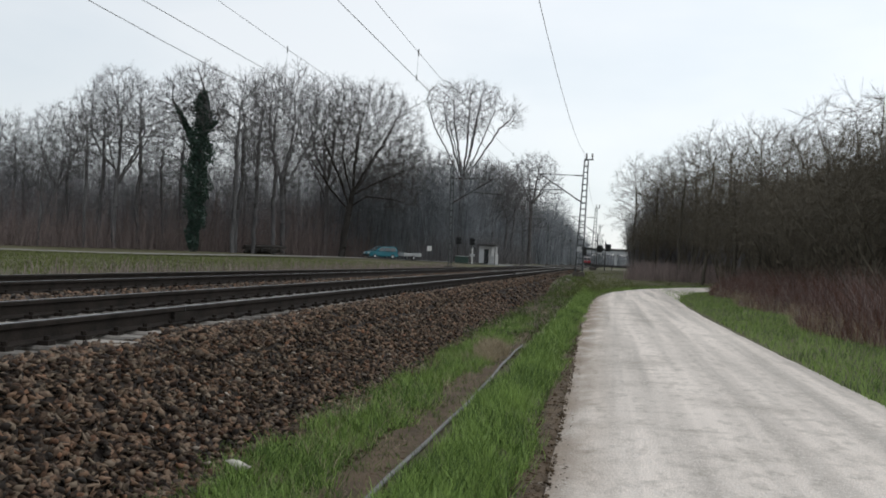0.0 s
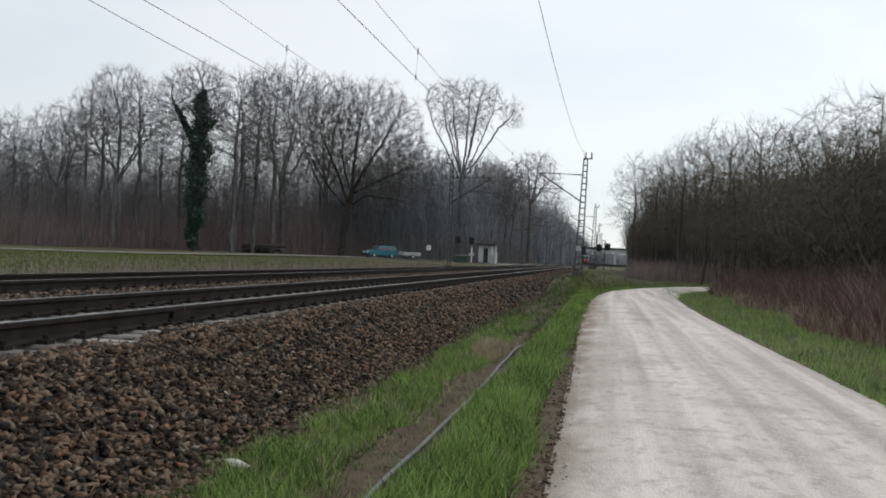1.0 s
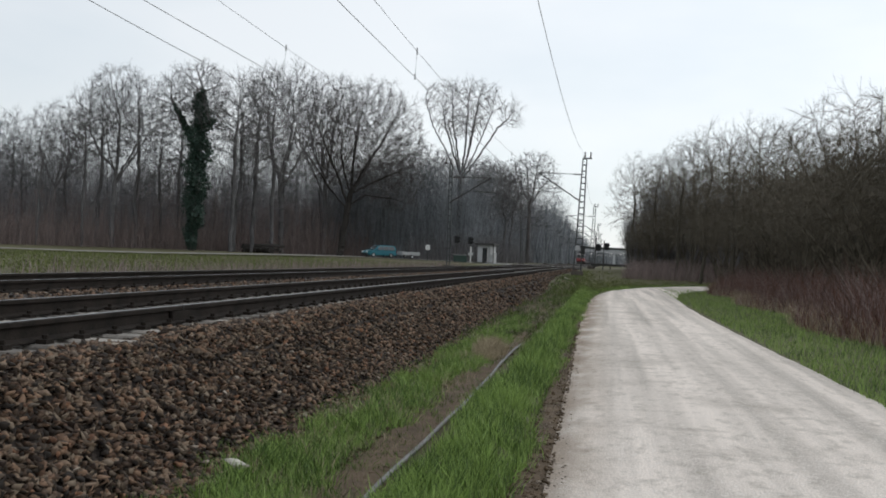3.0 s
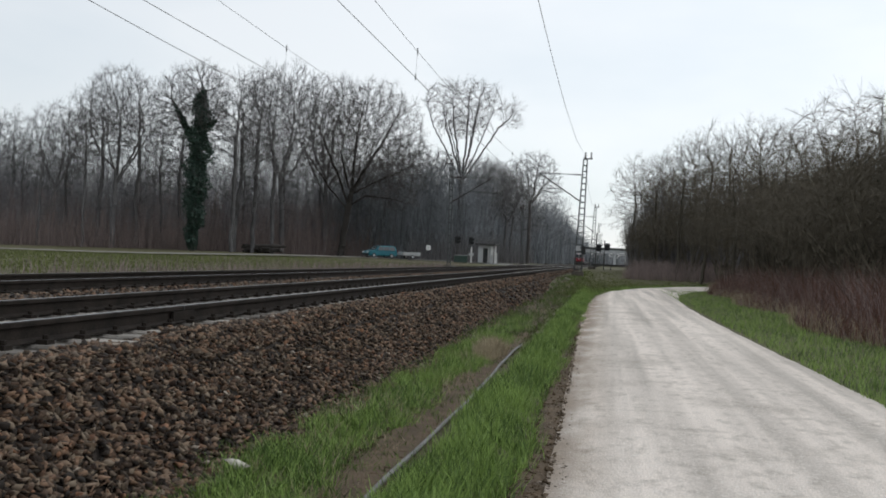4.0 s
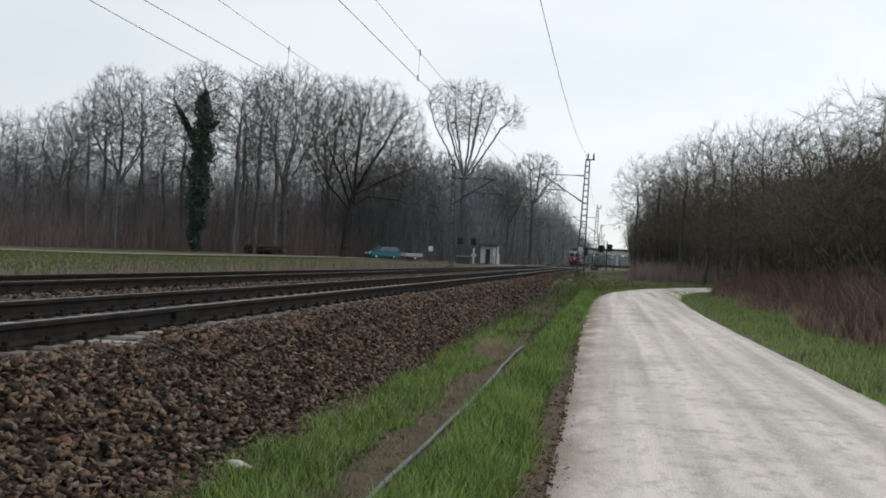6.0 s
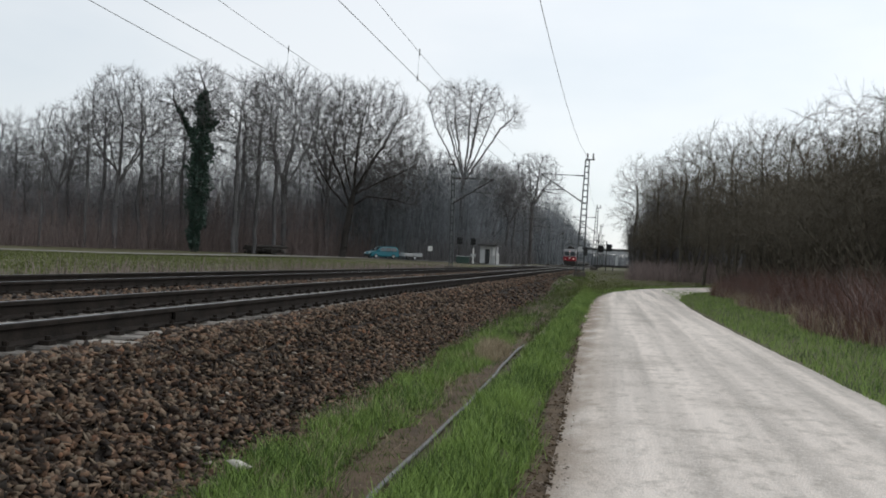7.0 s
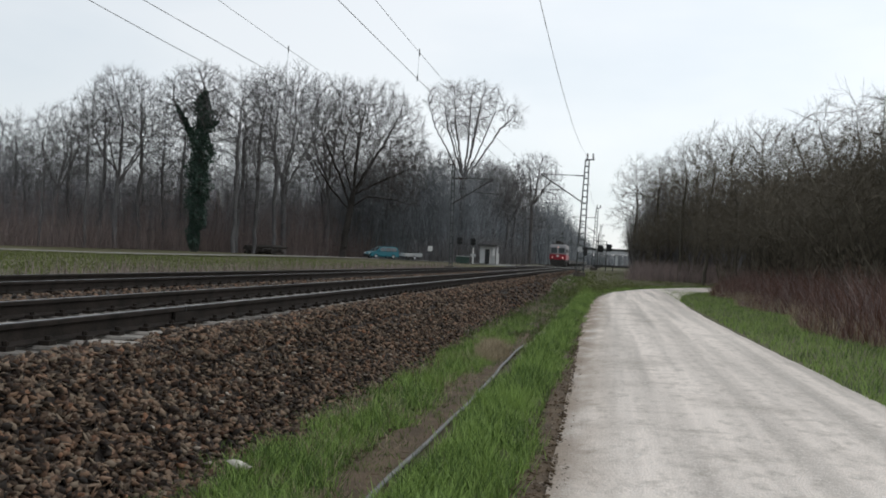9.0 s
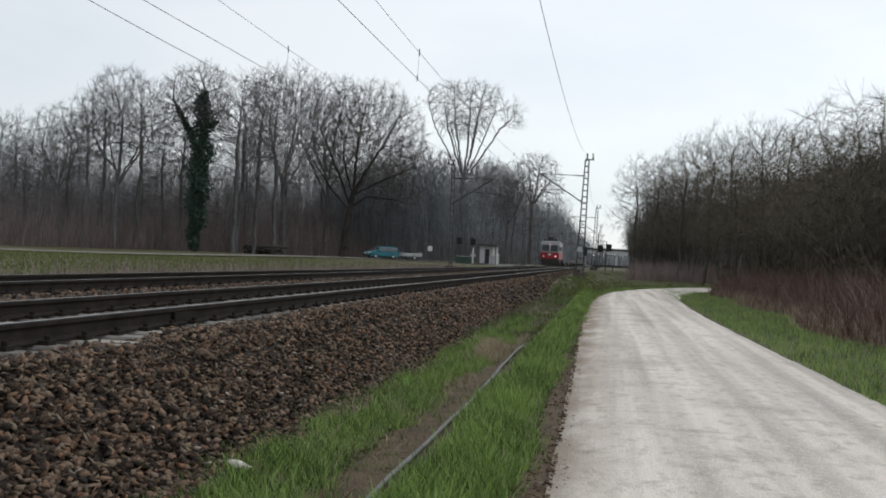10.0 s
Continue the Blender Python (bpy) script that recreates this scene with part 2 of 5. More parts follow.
# ---- mesh tools ----
class Geo:
    """Collects vertices and faces of one mesh."""

    def __init__(self):
        self.v, self.f, self.m = [], [], []

    def add(self, verts, faces, slot=0):
        o = len(self.v)
        self.v.extend(verts)
        self.f.extend([tuple(i + o for i in f) for f in faces])
        self.m.extend([slot] * len(faces))
        return self

    def box(self, x0, y0, z0, x1, y1, z1, slot=0, m=None):
        c = [(x, y, z) for z in (z0, z1) for y in (y0, y1) for x in (x0, x1)]
        if m:
            c = [tuple(m @ Vector(p)) for p in c]
        return self.add(c, [(0, 2, 3, 1), (4, 5, 7, 6), (0, 1, 5, 4), (2, 6, 7, 3), (0, 4, 6, 2), (1, 3, 7, 5)], slot)

    def tube(self, p, q, r0, r1=None, n=8, slot=0, caps=True):
        p, q, r1 = Vector(p), Vector(q), r0 if r1 is None else r1
        d = (q - p).normalized()
        a = d.cross(Vector((0, 0, 1)) if abs(d.z) < 0.9 else Vector((1, 0, 0))).normalized()
        b = d.cross(a)
        ring = [a * math.cos(6.28318 * i / n) + b * math.sin(6.28318 * i / n) for i in range(n)]
        v = [tuple(p + w * r0) for w in ring] + [tuple(q + w * r1) for w in ring]
        f = [(i, (i + 1) % n, n + (i + 1) % n, n + i) for i in range(n)]
        if caps:
            f += [tuple(range(n - 1, -1, -1)), tuple(range(n, 2 * n))]
        return self.add(v, f, slot)

    def chain(self, pts, r, n=6, slot=0):
        """One continuous tube along the points."""
        pts = [Vector(p) for p in pts]
        v, f = [], []
        for i, p in enumerate(pts):
            d = (pts[min(len(pts) - 1, i + 1)] - pts[max(0, i - 1)]).normalized()
            a = d.cross(Vector((0, 0, 1)) if abs(d.z) < 0.9 else Vector((1, 0, 0))).normalized()
            b = d.cross(a)
            v += [tuple(p + (a * math.cos(6.28318 * k / n) + b * math.sin(6.28318 * k / n)) * r) for k in range(n)]
        for i in range(len(pts) - 1):
            f += [(i * n + k, i * n + (k + 1) % n, (i + 1) * n + (k + 1) % n, (i + 1) * n + k) for k in range(n)]
        return self.add(v, f, slot)

    def extrude(self, outline, a, b, axis="y", slot=0):
        """outline: (u, w) points; drawn from a to b along the axis."""
        def at(u, w, s):
            return {"x": (s, u, w), "y": (u, s, w), "z": (u, w, s)}[axis]
        n = len(outline)
        v = [at(u, w, a) for u, w in outline] + [at(u, w, b) for u, w in outline]
        f = [(i, (i + 1) % n, n + (i + 1) % n, n + i) for i in range(n)] + [tuple(range(n - 1, -1, -1)), tuple(range(n, 2 * n))]
        return self.add(v, f, slot)

    def mesh(self, name, *mats, smooth=False, bevel=0.0):
        me = bpy.data.meshes.new(name)
        me.from_pydata(self.v, [], self.f)
        for m in mats:
            me.materials.append(m)
        if len(mats) > 1:
            me.polygons.foreach_set("material_index", self.m)
        bm = bmesh.new()
        bm.from_mesh(me)
        bmesh.ops.recalc_face_normals(bm, faces=bm.faces)
        if bevel:
            bmesh.ops.bevel(bm, geom=[e for e in bm.edges if e.calc_face_angle(0) > 0.5], offset=bevel, segments=2, affect="EDGES")
        bm.to_mesh(me)
        bm.free()
        if smooth:
            me.polygons.foreach_set("use_smooth", [True] * len(me.polygons))
        me.update()
        return me


def raw_mesh(name, verts, faces, *mats):
    """A large mesh from numpy arrays of vertices and equal-sided faces."""
    me = bpy.data.meshes.new(name)
    nf, k = faces.shape
    me.vertices.add(len(verts))
    me.vertices.foreach_set("co", np.asarray(verts, np.float32).ravel())
    me.loops.add(nf * k)
    me.loops.foreach_set("vertex_index", np.asarray(faces, np.int32).ravel())
    me.polygons.add(nf)
    me.polygons.foreach_set("loop_start", np.arange(0, nf * k, k, dtype=np.int32))
    for m in mats:
        me.materials.append(m)
    me.update(calc_edges=True)
    me.validate()
    return me


def thing(name, label, category, at=(0, 0, 0), turn=0.0, group="", kind="", scale=1.0):
    ob = new(name)
    ob.matrix_world = pose(*at, 0, 0, turn) @ Matrix.Scale(scale, 4)
    return tagged(ob, label, category, group, kind)


def part(name, me, parent, label=""):
    ob = new(name, me)
    ob.parent = parent
    return tagged(ob, label)


def smooth_step(x):
    x = min(1.0, max(0.0, x))
    return x * x * (3 - 2 * x)


# ---- ground ----
def ground_z(x, y):
    rise = smooth_step((y - 95) / 45)
    left = smooth_step((-11.5 - x) / 2.0)
    z = 0.25 * left + (0.8 - 0.25 * left) * rise
    if -3.2 <= x < -0.6:
        z = max(z, 0.6 * smooth_step((y - 50) / 25) * smooth_step((-0.6 - x) / 1.2))
    if -10.5 < x < -3.2:
        z = z * 0.5 - 0.05
    if x < -60 or x > 14 or y > 200:
        z += 0.35 * noise.noise((x * 0.03, y * 0.03, 3.1))
    elif -2.9 < x < -0.6 and y < 100:
        z += 0.03 * noise.noise((x * 1.3, y * 0.6, 0.0)) - 0.03
        z += 0.09 * smooth_step((x + 1.5) / 0.35) * smooth_step((-0.62 - x) / 0.3)
    return z


def steps(a, b, d):
    return [a + (b - a) * i / max(1, round((b - a) / d)) for i in range(round((b - a) / d))]


def build_ground():
    xs = [-2500, -1200, -600, -300, -180] + steps(-120, -14, 5) + steps(-14, -4, 1) + steps(-4, 0, 0.2) + steps(0, 8, 0.8) + steps(8, 60, 4) + [60, 90, 160, 400, 1000, 2500]
    ys = [-2500, -800, -250, -80] + steps(-30, 60, 0.8) + steps(60, 200, 3) + steps(200, 700, 20) + [700, 900, 1400, 2500, 4000]
    v = np.array([(x, y, ground_z(x, y)) for y in ys for x in xs])
    nx, ny = len(xs), len(ys)
    f = np.array([(j * nx + i, j * nx + i + 1, (j + 1) * nx + i + 1, (j + 1) * nx + i) for j in range(ny - 1) for i in range(nx - 1)])
    g = new("ground", raw_mesh("ground", v, f, M_SOIL))
    tagged(g, "dull green and brown turf on level ground", "ground", kind="structure")


def ribbon(name, line, half, material_, lift, label, category, crown=0.0, cols=9, edge=0.0, grow=0.0):
    """A strip along a centre line, laid just above the ground."""
    pts = []
    for (x0, y0), (x1, y1) in zip(line, line[1:]):
        n = max(1, int(math.hypot(x1 - x0, y1 - y0) / 0.7))
        pts += [(x0 + (x1 - x0) * i / n, y0 + (y1 - y0) * i / n) for i in range(n)]
    pts.append(line[-1])
    for _ in range(6):
        pts = [pts[0]] + [((a[0] + 2 * b[0] + c[0]) / 4, (a[1] + 2 * b[1] + c[1]) / 4) for a, b, c in zip(pts, pts[1:], pts[2:])] + [pts[-1]]
    v, f = [], []
    for i, (x, y) in enumerate(pts):
        a, b = pts[max(0, i - 1)], pts[min(len(pts) - 1, i + 1)]
        t = Vector((b[0] - a[0], b[1] - a[1])).normalized()
        for c in range(cols):
            s = 2 * c / (cols - 1) - 1
            w = half + grow * y + (edge * noise.noise((x * 0.5 + s * 9, y * 1.1, 1.0)) if abs(s) == 1 else 0)
            px, py = x + t.y * s * w, y - t.x * s * w
            fade = -0.03 if abs(s) == 1 else 0.0
            v.append((px, py, ground_z(x, y) + lift + crown * (1 - s * s) + fade + 0.012 * noise.noise((px * 1.1, py * 0.5, 5.0))))
    for i in range(len(pts) - 1):
        for c in range(cols - 1):
            f.append((i * cols + c, i * cols + c + 1, (i + 1) * cols + c + 1, (i + 1) * cols + c))
    ob = new(name, raw_mesh(name, np.array(v), np.array(f), material_))
    return tagged(ob, label, category, kind="structure")


PATH_LINE = [(1.62, -40), (1.6, 7), (1.52, 14), (1.36, 25), (1.29, 35), (1.33, 44), (1.6, 54), (2.3, 63.5), (4.2, 75), (8.0, 89), (14, 102), (26, 118), (45, 130)]
ROAD_LINE = [(-95, 2), (-54.5, 88), (-42.5, 115.5), (-32, 138), (-25, 147), (-16, 151), (-9, 152), (0, 152), (12, 150), (40, 146)]
RAIL_Z = 0.95
TRACK_X = (-5.15, -9.2)


def shoulder_heap(y):
    """Uneven height of the stones over the sleeper ends."""
    return 0.012 + 0.03 * smooth_step((y - 13) / 9) + 0.05 * noise.noise((1.7, y * 0.9, 4.0))


def build_ballast_bed():
    prof = [(-11.9, 0.2), (-10.9, 0.7), (-10.4, 0.72), (-10.3, 0.62), (-8.3, 0.62), (-8.2, 0.775), (-6.3, 0.77), (-6.2, 0.62), (-4.12, 0.63), (-4.0, 0.745), (-3.7, 0.72), (-3.3, 0.34), (-2.85, -0.05), (-2.7, -0.1)]
    ys = steps(-40, 60, 0.5) + steps(60, 200, 4) + steps(200, 1600, 100) + [1600]
    v, f, n = [], [], len(prof)
    for y in ys:
        up = smooth_step((y - 95) / 45)
        for i, (x, z) in enumerate(prof):
            wob = 0.12 * noise.noise((x, y * 0.35, 2.0)) if i >= n - 2 else 0.0
            low = up * 0.75 if (i == 0 or i >= n - 2) else 0.0
            heap = shoulder_heap(y) if -4.05 < x < -3.6 else 0.0
            v.append((x + wob, y, z + low + heap + 0.02 * noise.noise((x * 3, y * 3, 0))))
    for j in range(len(ys) - 1):
        for i in range(n - 1):
            f.append((j * n + i, j * n + i + 1, (j + 1) * n + i + 1, (j + 1) * n + i))
    return tagged(new("ballast_bed", raw_mesh("ballast_bed", np.array(v), np.array(f), M_BED)), "raised crushed-stone bed under two railway tracks, base near-black as shade between stones", "ballast", kind="structure")


def rail_mesh(y0, y1):
    h, z = RAIL_Z, RAIL_Z - 0.172
    half = [(0.075, z), (0.075, z + 0.012), (0.012, z + 0.035), (0.009, h - 0.052), (0.036, h - 0.042), (0.036, h - 0.012), (0.026, h)]
    g = Geo().extrude(half + [(-x, w) for x, w in reversed(half)], y0, y1)
    top = 6
    g.m[top] = 1
    return g.mesh("rail", M_RUST, M_RAILTOP)


def sleeper_geo(g, y=0.0, cx=0.0):
    z = RAIL_Z - 0.182
    out = [(-0.15, z - 0.2), (0.15, z - 0.2), (0.135, z - 0.02), (0.115, z), (-0.115, z), (-0.135, z - 0.02)]
    o = len(g.v)
    g.extrude([(y + u, w) for u, w in out], cx - 1.3, cx + 1.3, axis="x")
    return g


def build_tracks():
    sl = sleeper_geo(Geo()).mesh("sleeper", M_SLEEPER)
    clip_me = Geo().box(-0.045, -0.06, RAIL_Z - 0.19, 0.045, 0.06, RAIL_Z - 0.146).tube((0, 0, RAIL_Z - 0.142), (0, 0, RAIL_Z - 0.11), 0.025, n=6).mesh("rail_clip", M_RUST)
    rail = rail_mesh(-40, 1600)
    for k, cx in enumerate(TRACK_X):
        t = thing("railway_track", "straight railway track of worn steel rails on pale concrete sleepers", "railway track", (cx, 0, 0), group="railway tracks")
        for s in (-0.75, 0.75):
            part("rail", rail, t, "dark rusty rail with a polished running surface").location.x = s
        y = 3.0 + 0.21 * k
        for i in range(270):
            ob = part("sleeper", sl, t)
            ob.location.y = y + 0.6 * i
            if i < (110 if k == 0 else 45):
                for s in (-0.87, -0.63, 0.63, 0.87):
                    part("rail_clip", clip_me, ob).location.x = s
        far = Geo()
        for i in range(270, 900):
            sleeper_geo(far, y + 0.6 * i)
        for i in range(1, 30):
            sleeper_geo(far, y - 0.6 * i)
        tagged(part("sleeper_row", far.mesh("sleeper_row", M_SLEEPER), t), kind="stuff")


def build_details_on_track():
    t = bpy.data.objects["railway_track"]
    for s in (0.02, -0.05):
        part("fishplate", Geo().box(0.75 + s, 10.45, RAIL_Z - 0.15, 0.75 + s + 0.03, 11.05, RAIL_Z - 0.05).mesh("fishplate", M_RUST, bevel=0.006), t, "bolted rail joint plate")
    part("joint_gap", Geo().box(0.708, 10.74, RAIL_Z - 0.17, 0.792, 10.76, RAIL_Z + 0.001).mesh("joint_gap", M_BLACK), t)


build_ground()
ribbon("gravel_road", PATH_LINE, 1.95, M_ROAD, 0.05, "pale compacted gravel track with wheel marks", "road", crown=0.03, edge=0.03, grow=0.0)
ribbon("country_road", ROAD_LINE, 1.6, M_ASPHALT, 0.2, "narrow grey asphalt lane to a level crossing", "road")
build_ballast_bed()
build_tracks()
build_details_on_track()


# ---- overhead line ----
def lattice(g, h, w0, w1, d0, d1, bays):
    """Four corner angles and rungs of a tapered lattice mast."""
    def c(s, e, k):
        return Vector((s * (w0 + (w1 - w0) * k) / 2, e * (d0 + (d1 - d0) * k) / 2, h * k))
    for s in (-1, 1):
        for e in (-1, 1):
            g.tube(c(s, e, 0), c(s, e, 1), 0.045, 0.04, n=4)
    for i in range(bays + 1):
        k = i / bays
        for e in (-1, 1):
            g.tube(c(-1, e, k), c(1, e, k), 0.03, n=4)
        for s in (-1, 1):
            g.tube(c(s, -1, k), c(s, 1, k), 0.025, n=4)
            if i < bays:
                g.tube(c(s, -1, k), c(s, 1, (i + 1) / bays), 0.018, n=4)
    return g


def insulator(g, p, q, r=0.07):
    p, q = Vector(p), Vector(q)
    for i in range(5):
        a, b = p.lerp(q, i / 5), p.lerp(q, (i + 0.55) / 5)
        g.tube(a, b, r, r * 0.7, n=8)
    g.tube(p, q, r * 0.4, n=6)
    return g


def build_mast(x, y, z0, side, lean, h=8.3, gauge=3.15, bays=19, solid=False):
    """side: +1 where the track lies towards negative x."""
    t = thing("catenary_mast", "tall tapered grey lattice steel mast with bracket arms over the track", "catenary mast", (x, y, z0), group="overhead line masts")
    g = Geo()
    if solid:
        for s in (-1, 1):
            g.box(s * 0.12 - 0.03, -0.07, 0, s * 0.12 + 0.03, 0.07, h)
        for i in range(16):
            g.box(-0.1, -0.06, h * i / 16, 0.1, 0.06, h * i / 16 + 0.08)
    else:
        lattice(g, h, 0.52, 0.26, 0.45, 0.25, bays)
    m = part("lattice_column", g.mesh("lattice_column", M_STEEL), t)
    m.rotation_euler.y = radians(lean * side)
    ax = math.tan(radians(lean)) * side

    def on(z):
        return ax * z
    foot = Geo().box(-0.42, -0.4, -0.6, 0.42, 0.4, 0.3).mesh("footing", M_FOOTING, bevel=0.04)
    part("footing", foot, t, "concrete footing block")
    d = -gauge * side
    ctop, cw = 7.55 - z0 + 0.35, 6.2 - z0
    arm = Geo().tube((on(6.0), 0, cw - 0.35), (d * 0.98, 0, ctop), 0.045, n=6).tube((on(7.2), 0, ctop - 0.05), (d * 0.96, 0, ctop), 0.028, n=6)
    part("bracket_arm", arm.mesh("bracket_arm", M_DARKSTEEL), t)
    reg = Geo().tube((d * 0.45, 0, cw + 0.62), (d * 1.25, 0, cw + 0.5), 0.025, n=6).tube((d * 1.2, 0, cw + 0.5), (d, 0, cw + 0.02), 0.015, n=5)
    part("steady_arm", reg.mesh("steady_arm", M_DARKSTEEL), t)
    part("insulator", insulator(Geo(), (on(6) + d * 0.06, 0, cw - 0.2), (on(6) + d * 0.2, 0, cw + 0.02)).mesh("insulator", M_INSUL), t)
    part("insulator", insulator(Geo(), (on(7.2) + d * 0.08, 0, ctop - 0.05), (on(7.2) + d * 0.24, 0, ctop - 0.03)).mesh("insulator", M_INSUL), t)
    a0, a1 = sorted((on(h) - 0.14 * side, on(h) + 0.5 * side))
    cross = Geo().box(a0, -0.05, h, a1, 0.05, h + 0.08)
    part("cross_arm", cross.mesh("cross_arm", M_DARKSTEEL), t)
    for dx in (0.0, 0.4):
        part("insulator", insulator(Geo(), (on(h) + dx * side, 0, h + 0.08), (on(h) + dx * side, 0, h + 0.5), 0.075).mesh("insulator", M_INSUL), t)
    return t


def wire(name, a, b, sag, r, label, n=24):
    a, b = Vector(a), Vector(b)
    pts = [a.lerp(b, i / n) - Vector((0, 0, sag * 4 * (i / n) * (1 - i / n))) for i in range(n + 1)]
    return new(name, Geo().chain(pts, r, n=5).mesh(name, M_WIRE)), pts


def build_catenary(cx, ends, zc=6.2, zm=7.9, zsag=1.05):
    """Contact wire, carrier wire and droppers over one track."""
    t = thing("overhead_line", "thin dark contact wire hung by droppers from a carrier wire", "overhead wire", group="overhead wires")
    for y0, y1, s0, s1 in ends:
        ob, low = wire("contact_wire", (cx + s0, y0, zc), (cx + s1, y1, zc), 0.0, 0.0075, "")
        ob.parent = t
        ob, up = wire("carrier_wire", (cx, y0, zm), (cx, y1, zm), zsag, 0.006, "")
        ob.parent = t
        for i in range(2, 24, 4):
            g = Geo().tube(low[i], up[i], 0.004, n=3).tube(up[i] - Vector((0, 0, 0.09)), up[i] + Vector((0, 0, 0.09)), 0.016, n=4).tube(low[i] - Vector((0, 0, 0.06)), low[i] + Vector((0, 0, 0.1)), 0.016, n=4)
            part("dropper", g.mesh("dropper", M_WIRE), t)


MAST_Y = (77.0, 146.0, 216.0, 286.0, 356.0, 426.0)
for i, y in enumerate(MAST_Y):
    mast = build_mast(-2.0, y, 0.68 if i == 0 else 0.85, 1, 1.3, bays=19)
    if i == 0:
        part("switch_box", Geo().box(0.2, -0.35, 1.5, 0.5, 0.0, 2.1).mesh("switch_box", M_BLACK, bevel=0.03), mast, "dark switch box on the mast")
        part("warning_plate", Geo().box(-0.2, -0.3, 1.75, 0.12, -0.27, 2.1).mesh("warning_plate", M_GREY, bevel=0.005), mast, "small pale plate")
for i, y in enumerate((84.0, 152.0 + 6, 222.0, 292.0, 362.0)):
    build_mast(-12.3, y, 0.6 if i == 0 else 0.85, -1, 1.0, solid=True)
build_catenary(-5.1, [(-8, 77, 0.1, -0.2), (77, 146, -0.2, 0.2), (146, 216, 0.2, -0.2), (216, 286, -0.2, 0.2)])
build_catenary(-9.0, [(-11, 84, -0.1, 0.1), (84, 158, 0.2, -0.2), (158, 222, -0.2, 0.2), (222, 292, 0.2, -0.2)], zc=6.25, zm=8.0, zsag=0.9)
f1 = thing("feeder_line", "sagging dark feeder wire carried along the mast tops", "overhead wire", group="feeder wires")
for a, b, s in ((-5, 77, 1.55), (77, 146, 1.2), (146, 216, 1.2), (216, 286, 1.2)):
    wire("feeder_wire", (-1.95, a, 9.45), (-1.95, b, 9.45), s, 0.009, "")[0].parent = f1
f2 = thing("feeder_line", "sagging dark feeder wire carried along the mast tops", "overhead wire", group="feeder wires")
for a, b, s in ((-12, 84, 2.18), (84, 158, 1.3), (158, 222, 1.2)):
    wire("feeder_wire", (-12.4, a, 9.3), (-12.4, b, 9.3), s, 0.01, "")[0].parent = f2


# ---- trees ----
def tubes(segs, sides):
    """Vertices and quads of many tapered tubes; segs: rows of p, q, r0, r1."""
    s = np.asarray(segs, float)
    p, q, r0, r1 = s[:, 0:3], s[:, 3:6], s[:, 6], s[:, 7]
    d = q - p
    d /= np.linalg.norm(d, axis=1)[:, None] + 1e-9
    ref = np.where(np.abs(d[:, 2:3]) < 0.9, np.array([[0, 0, 1.0]]), np.array([[1.0, 0, 0]]))
    a = np.cross(d, ref)
    a /= np.linalg.norm(a, axis=1)[:, None]
    b = np.cross(d, a)
    rings = []
    for base, r in ((p, r0), (q, r1)):
        for i in range(sides):
            t = 2 * math.pi * i / sides
            rings.append(base + (a * math.cos(t) + b * math.sin(t)) * r[:, None])
    v = np.stack(rings, 1).reshape(-1, 3)
    f = np.array([(i, (i + 1) % sides, sides + (i + 1) % sides, sides + i) for i in range(sides)])
    f = (np.arange(len(s))[:, None, None] * 2 * sides + f[None]).reshape(-1, 4)
    return v, f


def slivers(segs, seed):
    """Flat tapered quads for the finest twigs."""
    s = np.asarray(segs, float)
    p, q, r0, r1 = s[:, 0:3], s[:, 3:6], s[:, 6:7], s[:, 7:8]
    w = np.cross(q - p, np.random.default_rng(seed).normal(size=p.shape))
    w /= np.linalg.norm(w, axis=1)[:, None] + 1e-9
    v = np.stack([p - w * r0, p + w * r0, q + w * r1, q - w * r1], 1).reshape(-1, 3)
    return v, np.arange(len(v)).reshape(-1, 4)


